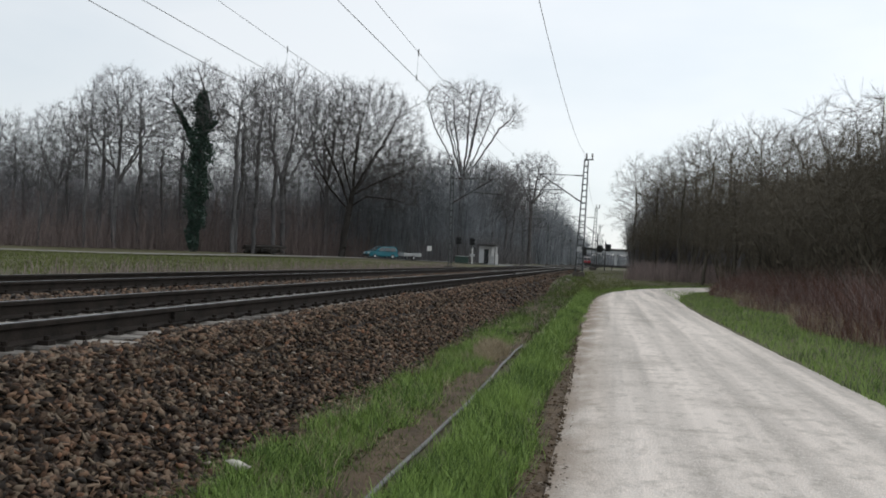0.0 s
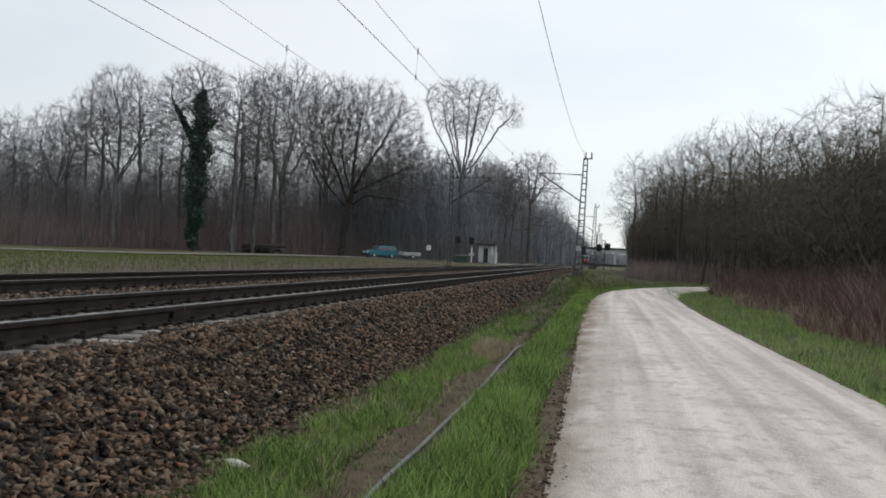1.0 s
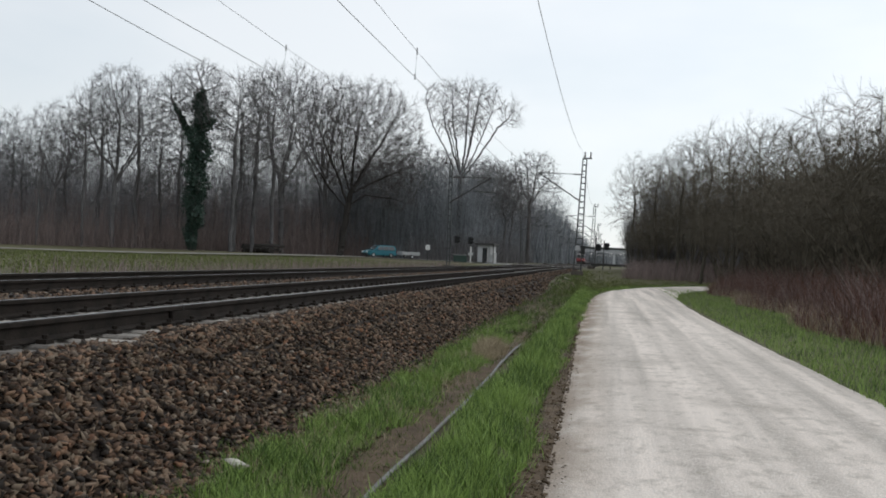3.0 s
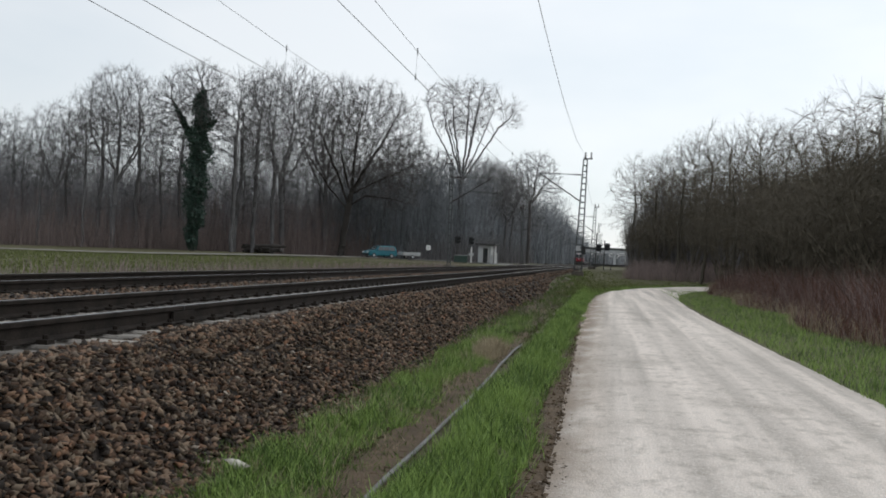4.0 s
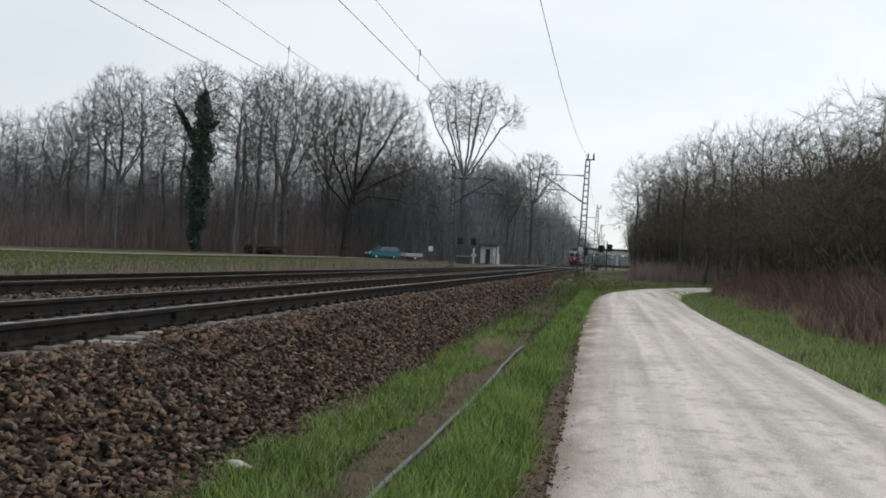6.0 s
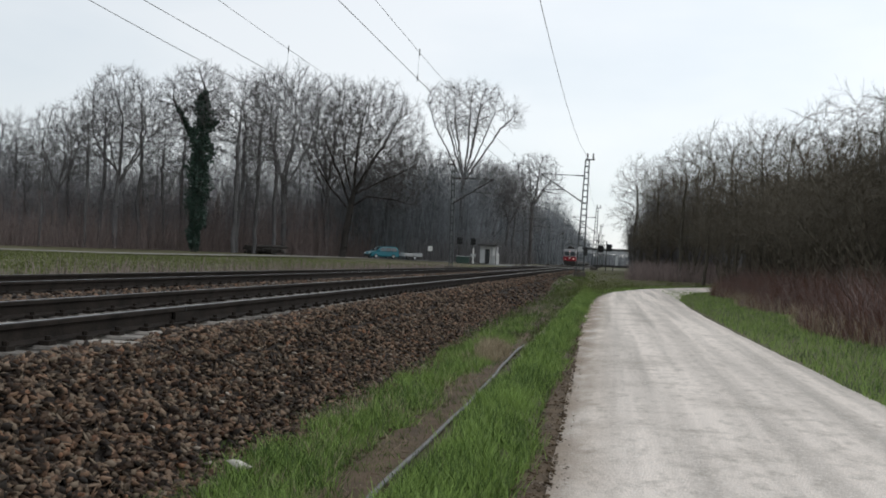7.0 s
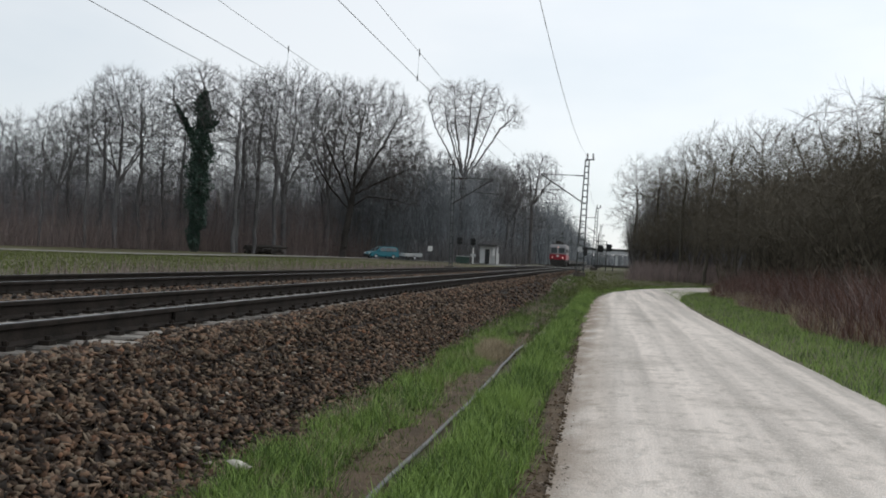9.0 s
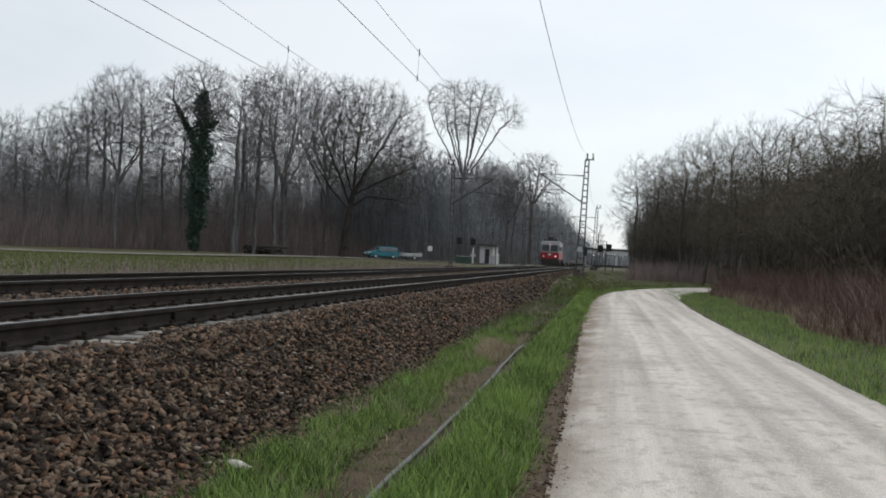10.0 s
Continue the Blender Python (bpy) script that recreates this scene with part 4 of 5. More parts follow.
for x, y, s in ((11.4, 45, 1.34), (13.5, 41, 1.3), (11.5, 53, 1.2), (10.8, 62, 1.15), (12.5, 58, 1.3), (11, 71, 1.2), (11.5, 80, 1.25), (13, 66, 1.4), (14, 49, 1.45), (10, 92, 1.2), (10.5, 104, 1.3), (8.5, 114, 1.3), (5.5, 122, 1.2), (3.5, 126, 1.0), (5, 130, 1.15), (16, 44, 1.4), (12, 36, 1.1), (14, 32, 1.2),
                (15.5, 55, 1.5), (16, 63, 1.5), (15, 73, 1.5), (14, 84, 1.5), (14, 94, 1.5), (12.5, 112, 1.5), (9.5, 121, 1.45), (7.5, 128, 1.4), (18, 52, 1.6), (19, 70, 1.7), (18, 90, 1.7)):
    plant(SHRUBS[rng.randrange(5)], x, y, rng.uniform(0, 360), s, L_BUSH, "roadside bushes", "bush")


# ---- undergrowth ----
def stalks(name, pts, h, lean, width, mats, seed, label, category, segs=2):
    """Thin upright blades or stalks; pts: x, y, z rows, h: (low, high)."""
    r = np.random.default_rng(seed)
    n = len(pts)
    p = np.asarray(pts, float)
    hh = r.uniform(*h, n)[:, None] if not hasattr(h, "shape") else h[:, None] * r.uniform(0.6, 1.1, n)[:, None]
    az = r.random(n) * 6.283
    a = np.stack([np.cos(az), np.sin(az), 0 * az], 1)
    az2 = r.random(n) * 6.283
    b = np.stack([np.cos(az2), np.sin(az2), 0 * az2], 1) * (lean * r.random(n) ** 0.7)[:, None] * hh
    up = np.array([[0, 0, 1.0]]) * hh
    w = a * (width * r.uniform(0.6, 1.3, n))[:, None]
    v = np.stack([p - w, p + w, p + up * 0.55 + b * 0.35 + w * 0.75, p + up * 0.55 + b * 0.35 - w * 0.75, p + up * 0.98 + b + w * 0.12, p + up * 0.98 + b - w * 0.12], 1).reshape(-1, 3)
    f = (np.arange(n)[:, None, None] * 6 + np.array([[0, 1, 2, 3], [3, 2, 4, 5]])[None]).reshape(-1, 4)
    ob = new(name, raw_mesh(name, v, f, *mats))
    return tagged(ob, label, category, kind="stuff")


def scatter(n, fx, y0, y1, seed, power=1.0):
    """n points between y0 and y1, denser near the start by the power; fx(y, u) gives x."""
    r = np.random.default_rng(seed)
    ys = y0 + (y1 - y0) * r.random(n) ** power
    us = r.random(n)
    return [(x, y, ground_z(x, y) - 0.02) for x, y in ((fx(y, u), y) for y, u in zip(ys, us))]


def edge(y):
    """The front of the brambles along the gravel road."""
    return 5.6 + 0.02 * max(0, y - 20) + 0.5 * math.sin(y * 0.35) + (0.0 if y < 70 else 0.09 * (y - 70))


pts = scatter(28000, lambda y, u: edge(y) + 0.2 + 6 * u ** 1.3, 10, 98, 31, 1.3)
hh = np.array([min(2.2, 0.4 + 0.85 * (p[0] - edge(p[1]))) * (0.75 + 0.55 * noise.noise((p[0] * 0.5, p[1] * 0.4, 7.0))) for p in pts])
stalks("brambles", [p for i, p in enumerate(pts) if i % 3], hh[[i for i in range(len(pts)) if i % 3]], 0.9, 0.008, [M_BRAMBLE], 32, "dense thicket of red-brown bare bramble stalks", "brambles")
stalks("briars", pts[::3], hh[::3], 0.9, 0.008, [M_BRUSH], 39, "grey-brown bare briars and saplings by the road", "brambles")
pts = scatter(6000, lambda y, u: edge(y) - 0.05 + 2.0 * u, 10, 95, 33, 1.3)
stalks("dry_grass_fringe", pts, (0.2, 0.7), 0.7, 0.005, [M_DRYSTALK], 34, "pale dead grass along the foot of the brambles", "dry grass")
pts = scatter(9000, lambda y, u: 1.2 + 12 * u + (y - 104) * 0.1, 108, 135, 35)
stalks("far_brambles", pts, (0.5, 2.2), 0.7, 0.014, [M_BRUSH], 36, "brown thicket beyond the bend of the road", "brambles")
pts = []
r = random.Random(77)
for _ in range(16000):
    k, o = r.uniform(-0.22, 0.95), r.random() ** 1.5 * 12
    pts.append((-33 - k * 55 - o * 0.85, 172 - k * 96 + o * 0.5, 0.5))
stalks("forest_undergrowth", pts, (0.6, 4.6), 0.8, 0.018, [M_BRUSH], 37, "brown leafless saplings and brush under the trees", "undergrowth")
pts = [(-18 - 12 * r.random() ** 1.4, 160 + 500 * r.random() ** 1.8, 0.8) for _ in range(14000)]
stalks("trackside_undergrowth", pts, (1.0, 5.5), 0.6, 0.024, [M_TWIG], 38, "brown leafless brush along the railway", "undergrowth")


# ---- stones, grass ----
def rock_shapes(seed, n):
    """Angular stones of about unit size, each the hull of a few corners."""
    r = np.random.default_rng(seed)
    out = []
    for _ in range(n):
        bm = bmesh.new()
        for p in r.normal(size=(8, 3)):
            bm.verts.new(p / np.linalg.norm(p) * r.uniform(0.8, 1.15) * np.array([1.3, 0.95, 0.52]))
        res = bmesh.ops.convex_hull(bm, input=bm.verts[:])
        bmesh.ops.triangulate(bm, faces=bm.faces[:])
        bm.verts.index_update()
        out.append((np.array([v.co[:] for v in bm.verts]), np.array([[v.index for v in f.verts] for f in bm.faces])))
        bm.free()
    return out


def slope_z(x):
    """Surface of the ballast shoulder."""
    if x < -3.72:
        return 0.75 if x > -4.05 else 0.78 if -8.22 < x < -6.28 else 0.62
    return max(-0.02, 0.74 - (x + 3.72) * 0.86)


def build_ballast_stones(bed):
    shapes = rock_shapes(3, 24)
    r = np.random.default_rng(4)
    near = [raw_mesh("stone", v * 0.041, f, M_PEBBLE) for v, f in shapes[:8]]
    rows = []
    for n, x0, x1, y0, y1, size, pw in ((20000, -3.95, -2.7, 4.5, 34, 0.037, 1.7), (4500, -3.9, -2.65, 22, 90, 0.055, 1.3), (3500, -4.0, -3.5, 20, 140, 0.05, 1.2), (2200, -2.85, -2.5, 5, 50, 0.033, 1.6), (6500, -4.15, -3.55, 4, 50, 0.036, 1.4), (2500, -6.6, -4.5, 4, 30, 0.036, 1.4), (6000, -8.2, -6.3, 8, 70, 0.042, 1.4)):
        x = r.uniform(x0, x1, n)
        y = y0 + (y1 - y0) * r.random(n) ** pw
        rows += [(a, b, slope_z(a) + (shoulder_heap(b) if -4.05 < a < -3.5 else 0.0), size * k) for a, b, k in zip(x, y, r.uniform(0.6, 1.4, n))]
    count, vs, fs, at = 0, [], [], 0
    for i, (x, y, z, s) in enumerate(rows):
        m = Euler((r.normal() * 0.45, r.normal() * 0.45, r.uniform(0, 6.28))).to_matrix()
        if count < 190 and -3.6 < x < -2.9 and 6.0 < y < 8.5:
            ob = part("stone", near[i % 8], bed)
            ob.matrix_world = Matrix.Translation((x, y, z + 0.01)) @ m.to_4x4()
            count += 1
            continue
        v, f = shapes[i % 24]
        vs.append((v * s) @ np.array(m).T + np.array([x, y, z]))
        fs.append(f + at)
        at += len(v)
    ob = part("ballast_stones", raw_mesh("ballast_stones", np.concatenate(vs), np.concatenate(fs), M_STONE), bed)
    tagged(ob, "angular brown crushed stones", kind="stuff")


def build_pale_stones(bed):
    """A few fresh pale stones among the brown ones."""
    shapes, r = rock_shapes(8, 4), np.random.default_rng(21)
    kinds = [raw_mesh("stone", v * 0.034, f, M_PALESTONE) for v, f in shapes]
    for i in range(110):
        x, y = r.uniform(-4.1, -2.75), 5.5 + 26 * r.random() ** 1.4
        ob = part("stone", kinds[i % 4], bed, "pale fresh stone")
        ob.matrix_world = Matrix.Translation((x, y, slope_z(x) + 0.045)) @ Euler((r.normal() * 0.4, r.normal() * 0.4, r.uniform(0, 6.28))).to_matrix().to_4x4()


build_ballast_stones(bpy.data.objects["ballast_bed"])
build_pale_stones(bpy.data.objects["ballast_bed"])


def tufts(n, clumps, fx, y0, y1, seed, power, radius):
    """Points gathered in clumps; gives them with a height for each."""
    r = np.random.default_rng(seed)
    out, hs = [], []
    for _ in range(clumps):
        y = y0 + (y1 - y0) * r.random() ** power
        x, tall = fx(y, r.random()), r.uniform(0.5, 1.3)
        for _ in range(max(1, n // clumps)):
            px, py = x + r.normal() * radius, y + r.normal() * radius
            out.append((px, py, ground_z(px, py) - 0.02))
            hs.append(tall)
    return out, np.array(hs)


def lay_tufts(name, n, clumps, fx, y0, y1, seed, power, radius, h, lean, width, mat, label, category):
    p, hs = tufts(n, clumps, fx, y0, y1, seed, power, radius)
    stalks(name, p, hs * h, lean, width, [mat], seed + 1, label, category)


lay_tufts("verge_grass", 42000, 1500, lambda y, u: -0.62 - 0.68 * u + 0.05 * math.sin(y * 0.9), 5.0, 62, 41, 2.0, 0.055, 0.19, 0.7, 0.0042, M_GRASS, "lush green grass between the pipe and the gravel road", "grass")
lay_tufts("ditch_grass", 26000, 900, lambda y, u: -2.55 + 0.72 * u + 0.14 * math.sin(y * 1.3), 5.0, 30, 43, 1.5, 0.06, 0.16, 0.8, 0.0042, M_GRASS, "green grass tufts between the stones and bare soil", "grass")
lay_tufts("ditch_dull_grass", 24000, 1300, lambda y, u: -2.98 + 1.5 * u, 5.0, 70, 51, 1.8, 0.08, 0.1, 0.9, 0.004, M_HERB, "short dull green herbs in the ditch", "grass")
lay_tufts("ditch_dry_grass", 6500, 420, lambda y, u: -2.5 + 0.8 * u, 5.0, 70, 45, 1.5, 0.07, 0.16, 1.0, 0.003, M_DRYSTALK, "straw-coloured dead grass blades in the ditch", "dry grass")
lay_tufts("ditch_brush", 4500, 300, lambda y, u: -2.95 + 1.3 * u, 20, 78, 65, 1.0, 0.12, 0.16, 0.9, 0.007, M_BRUSH, "low brown brush in the ditch beside the stones", "undergrowth")
lay_tufts("ditch_weeds", 9000, 420, lambda y, u: -2.9 + 1.4 * u, 22, 80, 67, 1.0, 0.14, 0.18, 0.9, 0.008, M_HERB, "dark green weeds in the ditch", "grass")
lay_tufts("road_edge_weeds", 6000, 520, lambda y, u: -0.74 + 0.3 * u, 5, 45, 69, 1.7, 0.035, 0.05, 1.2, 0.004, M_HERB, "small weeds in the soil at the road edge", "grass")
lay_tufts("straw_tuft", 4200, 24, lambda y, u: -2.05 + 0.36 * u, 16.2, 18.8, 57, 0.6, 0.075, 0.27, 0.6, 0.004, M_DRYSTALK, "pale dead grass tuft beside the pipe", "dry grass")
stalks("right_verge_grass", scatter(22000, lambda y, u: 3.4 + (edge(y) - 3.2) * u, 12.0, 75, 47, 1.7), (0.06, 0.2), 0.7, 0.006, [M_GRASS], 48, "short green grass before the brambles", "grass")
ribbon("dirt_strip", [(-1.65, -20), (-1.68, 6), (-1.62, 9), (-1.72, 14), (-1.76, 20), (-1.9, 28), (-1.75, 45)], 0.24, M_DIRT, 0.03, "bare brown soil beside the pipe", "soil", edge=0.16)
ribbon("road_edge_soil", [(-0.4, -20), (-0.47, 9), (-0.62, 20), (-0.74, 34), (-0.7, 44)], 0.12, M_DIRT, 0.03, "strip of brown soil at the road's edge", "soil", edge=0.05, cols=5)
pts = [(x, y, ground_z(x, y)) for x, y in ((-13 - 3.5 * r.random(), 14 + 90 * r.random()) for _ in range(6000))]
stalks("field_reeds", pts, (0.25, 1.0), 0.4, 0.01, [M_BRUSH], 49, "dead yellowish stalks at the field's edge", "dry grass")


pts = [(x, y, ground_z(x, y)) for x, y in ((-14.5 - 56 * r.random(), 18 + 105 * r.random()) for _ in range(52000)) if -12.5 - 0.64 * y < x and x > -97 + 0.47 * y]
stalks("field_grass", pts, (0.05, 0.16), 0.5, 0.035, [M_MEADOW], 50, "green meadow grass between the tracks and the lane", "grass")


def bend_side(y):
    """The road's inner edge through the bend."""
    return float(np.interp(y, [48, 52, 63, 75, 89, 102, 112], [-0.75, -0.6, 0.1, 1.9, 5.5, 10.5, 17]))


lay_tufts("bend_grass", 8000, 420, lambda y, u: bend_side(y) - 0.85 * u, 48, 105, 61, 1.0, 0.12, 0.15, 0.8, 0.01, M_GRASS, "green grass around the bend of the road", "grass")
lay_tufts("bend_dull_grass", 12000, 700, lambda y, u: -2.3 + (2.0 + bend_side(y)) * u, 50, 125, 71, 1.0, 0.25, 0.2, 0.8, 0.012, M_MEADOW, "dull winter grass between the mast and the road", "grass")
stalks("soil_litter", scatter(3600, lambda y, u: -2.1 + 0.65 * u, 5.0, 40, 63, 1.8), (0.012, 0.05), 3.5, 0.0028, [M_BRUSH], 64, "dead stalks and twigs lying on the bare soil", "litter")


def build_pipe():
    pts = [(-1.44 - 0.05 * smooth_step((y - 10) / 9) + 0.015 * math.sin(y * 0.6) + 0.006 * math.sin(y * 2.3), y, 0.03 + 0.01 * math.sin(y * 0.5)) for y in np.arange(-3, 20.5, 0.5)]
    tagged(new("cable_pipe", Geo().chain(pts, 0.019, n=8).mesh("cable_pipe", M_CABLE, smooth=True)), "grey plastic cable pipe lying along the grass verge", "pipe")


build_pipe()


def build_boulder():
    v, f = rock_shapes(29, 3)[2]
    me = raw_mesh("pale_boulder", v * np.array([0.085, 0.075, 0.1]), f, M_PALE)
    ob = new("boulder", me)
    ob.location = (-2.53, 7.28, 0.06)
    tagged(ob, "small pale flat stone lying in the grass", "stone")


build_boulder()


def lay_crumbs(name, n, fx, y0, y1, size, seed, mat, label, lift):
    """Small clods and pebbles lying along the soil strips."""
    shapes, r = rock_shapes(seed, 6), np.random.default_rng(seed)
    vs, fs, at = [], [], 0
    for i in range(n):
        y = y0 + (y1 - y0) * r.random() ** 1.8
        x = fx(y, r.random())
        v, f = shapes[i % 6]
        a, k = r.uniform(0, 6.28), size * r.uniform(0.4, 1.3) ** 2
        turn = np.array([[math.cos(a), -math.sin(a), 0], [math.sin(a), math.cos(a), 0], [0, 0, 1]])
        vs.append((v * k) @ turn.T + np.array([x, y, ground_z(x, y) + lift]))
        fs.append(f + at)
        at += len(v)
    return tagged(new(name, raw_mesh(name, np.concatenate(vs), np.concatenate(fs), mat)), label, "soil", kind="stuff")


def road_side(y):
    return float(np.interp(y, [0, 7, 14, 25, 35, 44], [-0.34, -0.37, -0.44, -0.6, -0.67, -0.63]))


lay_crumbs("edge_crumbs", 2600, lambda y, u: road_side(y) + 0.05 - 0.32 * u ** 1.4, 5, 42, 0.017, 81, M_DIRT, "crumbs of brown soil along the road's edge", 0.035)
lay_crumbs("edge_gravel", 900, lambda y, u: road_side(y) + 0.16 - 0.36 * u, 5, 40, 0.011, 82, M_PALESTONE, "pale loose gravel spilt along the road's edge", 0.045)
lay_crumbs("soil_clods", 1800, lambda y, u: -1.95 + 0.47 * u, 5, 30, 0.022, 83, M_DIRT, "brown clods on the bare soil beside the pipe", 0.02)

plank = new("plank", Geo().box(-0.3, -0.08, 0, 0.3, 0.08, 0.04).mesh("plank", M_PALE, bevel=0.008))
plank.matrix_world = pose(-2.25, 68, ground_z(-2.25, 68) + 0.06, 0, 12, 35)
tagged(plank, "pale weathered board lying by the mast", "board")


# ---- level crossing ----
def wheel(parent, x, y, z, r, w, name="wheel", across="x"):
    d = Vector((w / 2, 0, 0)) if across == "x" else Vector((0, w / 2, 0))
    c = Vector((x, y, z))
    o = part(name, Geo().tube(c - d, c + d, r, n=20).mesh("tyre", M_RUBBER, bevel=0.02), parent)
    part("rim", Geo().tube(c - d * 1.04, c + d * 1.04, r * 0.62, n=14).mesh("rim", M_GREY), o)
    return o


def build_van(x, y, turn):
    """A people carrier, nose towards its own -y."""
    t = thing("people_carrier", "teal people carrier standing on the lane with a trailer behind", "car", (x, y, ground_z(x, y) + 0.205), turn, scale=0.94)
    side = [(-2.36, 0.34), (-2.4, 0.62), (-2.3, 0.84), (-1.35, 1.03), (-0.55, 1.62), (-0.2, 1.7), (1.6, 1.72), (2.1, 1.64), (2.34, 1.0), (2.38, 0.4), (2.3, 0.28), (-2.2, 0.26)]
    g = Geo()
    n = len(side)
    v = []
    for s in (-1, 1):
        for u, w in side:
            v.append((s * (0.9 - 0.17 * max(0.0, w - 0.95) / 0.75), u, w))
    g.add(v, [(i, (i + 1) % n, n + (i + 1) % n, n + i) for i in range(n)] + [tuple(range(n)), tuple(range(2 * n - 1, n - 1, -1))])
    body = part("body", g.mesh("body", M_VAN, bevel=0.06), t)
    ws = Geo().add([(-0.72, -1.3, 1.08), (0.72, -1.3, 1.08), (0.62, -0.6, 1.61), (-0.62, -0.6, 1.61)], [(0, 1, 2, 3)])
    ws.add([(-0.72, -1.32, 1.1), (0.72, -1.32, 1.1), (0.62, -0.62, 1.63), (-0.62, -0.62, 1.63)], [(0, 1, 2, 3)])
    part("windscreen", ws.mesh("windscreen", M_CARGLASS), body, "sloping windscreen")
    for s in (-1, 1):
        for a, b, c in ((-0.95, 0.05, 0.45), (0.12, 1.0, 0.0), (1.08, 2.0, 0.0)):
            x0, x1 = s * 0.9, s * 0.765
            p = [(x0 + s * 0.008, a, 1.05), (x0 + s * 0.008, b, 1.05), (x1 + s * 0.008, b - (0.12 if b > 1.5 else 0), 1.58), (x1 + s * 0.008, a + c, 1.58)]
            q = [(px - s * 0.02, py, pz) for px, py, pz in p]
            part("side_window", Geo().add(p + q, [(0, 1, 2, 3), (4, 5, 6, 7), (0, 1, 5, 4), (1, 2, 6, 5), (2, 3, 7, 6), (3, 0, 4, 7)]).mesh("side_window", M_CARGLASS), body)
        part("headlight", Geo().box(s * 0.62 - 0.2, -2.42, 0.62, s * 0.62 + 0.2, -2.28, 0.82).mesh("headlight", M_WHITE, bevel=0.03), body, "clear headlight")
        part("tail_light", Geo().box(s * 0.8 - 0.08, 2.3, 0.75, s * 0.8 + 0.08, 2.39, 1.05).mesh("tail_light", M_RED), body, "red tail light")
        part("door_mirror", Geo().box(s * 0.98 - 0.09, -0.95, 1.05, s * 0.98 + 0.09, -0.8, 1.2).mesh("door_mirror", M_VAN, bevel=0.03), body)
        for u in (-1.45, 1.4):
            wheel(t, s * 0.82, u, 0.31, 0.31, 0.2)
    part("bumper", Geo().box(-0.88, -2.46, 0.3, 0.88, -2.3, 0.55).mesh("bumper", M_BLACK, bevel=0.04), t, "dark front bumper")
    return t


def build_trailer(x, y, turn):
    t = thing("car_trailer", "low pale box trailer hitched behind the car", "trailer", (x, y, ground_z(x, y) + 0.205), turn)
    for a, b in (((-0.8, -1.4), (0.8, -1.36)), ((-0.8, 1.36), (0.8, 1.4)), ((-0.8, -1.36), (-0.76, 1.36)), ((0.76, -1.36), (0.8, 1.36))):
        part("side_board", Geo().box(*a, 0.5, *b, 0.92).mesh("side_board", M_GREY, bevel=0.008), t)
    part("bed", Geo().box(-0.78, -1.38, 0.44, 0.78, 1.38, 0.5).mesh("bed", M_GREY), t)
    part("drawbar", Geo().tube((0, -1.3, 0.42), (0, -2.3, 0.42), 0.04).mesh("drawbar", M_DARKSTEEL), t)
    part("jockey_post", Geo().tube((0.1, -1.9, 0.1), (0.1, -1.9, 1.15), 0.05).mesh("jockey_post", M_DARKSTEEL), t)
    part("load", Geo().box(-0.6, -0.2, 0.5, 0.55, 1.1, 1.0).mesh("load", M_BLACK, bevel=0.08), t, "dark covered load")
    for s in (-1, 1):
        wheel(t, s * 0.88, 0.1, 0.27, 0.27, 0.16)


van_turn = -48
build_van(-29.9, 140.3, van_turn)
_d = Matrix.Rotation(radians(van_turn), 3, "Z") @ Vector((0, 4.25, 0))
build_trailer(-29.9 + _d.x + 0.2, 140.3 + _d.y, van_turn)


def build_hut(x, y):
    t = thing("crossing_hut", "small pale flat-roofed crossing keeper's hut with a dark doorway", "hut", (x, y, 0.9), -6)
    part("wall", Geo().box(-1.2, 0.0, 0, -0.5, 0.12, 2.5).mesh("wall", M_GREY), t)
    part("wall", Geo().box(0.42, 0.0, 0, 0.95, 0.12, 2.5).mesh("wall", M_GREY), t)
    part("wall", Geo().box(-0.5, 0.002, 2.1, 0.42, 0.118, 2.5).mesh("wall", M_GREY), t)
    part("wall", Geo().box(-1.2, 0.12, 0, -1.08, 2.2, 2.5).mesh("wall", M_GREY), t)
    part("wall", Geo().box(0.83, 0.12, 0, 0.95, 2.2, 2.5).mesh("wall", M_GREY), t)
    part("wall", Geo().box(-1.08, 2.08, 0, 0.83, 2.2, 2.5).mesh("wall", M_GREY), t)
    door = part("door", Geo().box(-0.5, 0.05, 0.02, 0.2, 0.09, 2.08).mesh("door", M_BLACK), t, "dark door")
    part("door_pane", Geo().box(-0.2, 0.035, 1.1, 0.08, 0.05, 1.9).mesh("door_pane", M_GLASS), door)
    part("door_frame", Geo().box(0.2, -0.03, 0, 0.3, 0.0, 2.15).mesh("door_frame", M_WHITE), t, "white door post")
    part("roof", Geo().box(-1.5, -0.55, 2.5, 1.25, 2.5, 2.72).mesh("roof", M_DARKSTEEL, bevel=0.03), t, "dark flat roof with an overhang")
    part("notice_board", Geo().box(0.62, -0.12, 1.2, 0.92, -0.06, 2.35).mesh("notice_board", M_WHITE), t, "white board")
    part("screen_panel", Geo().box(1.0, -0.2, 0, 1.55, -0.12, 1.5).mesh("screen_panel", M_WHITE, bevel=0.01), t, "low white panel")
    part("post", Geo().tube((1.12, -0.3, 0), (1.12, -0.3, 2.5), 0.06).mesh("post", M_DARKSTEEL), t)
    plinth = Geo().box(-2.6, -0.9, -0.9, 3.4, 2.6, 0.0).mesh("plinth", M_CONCRETE, bevel=0.03)
    part("plinth", plinth, t, "pale concrete plinth")


build_hut(-16.7, 150.0)


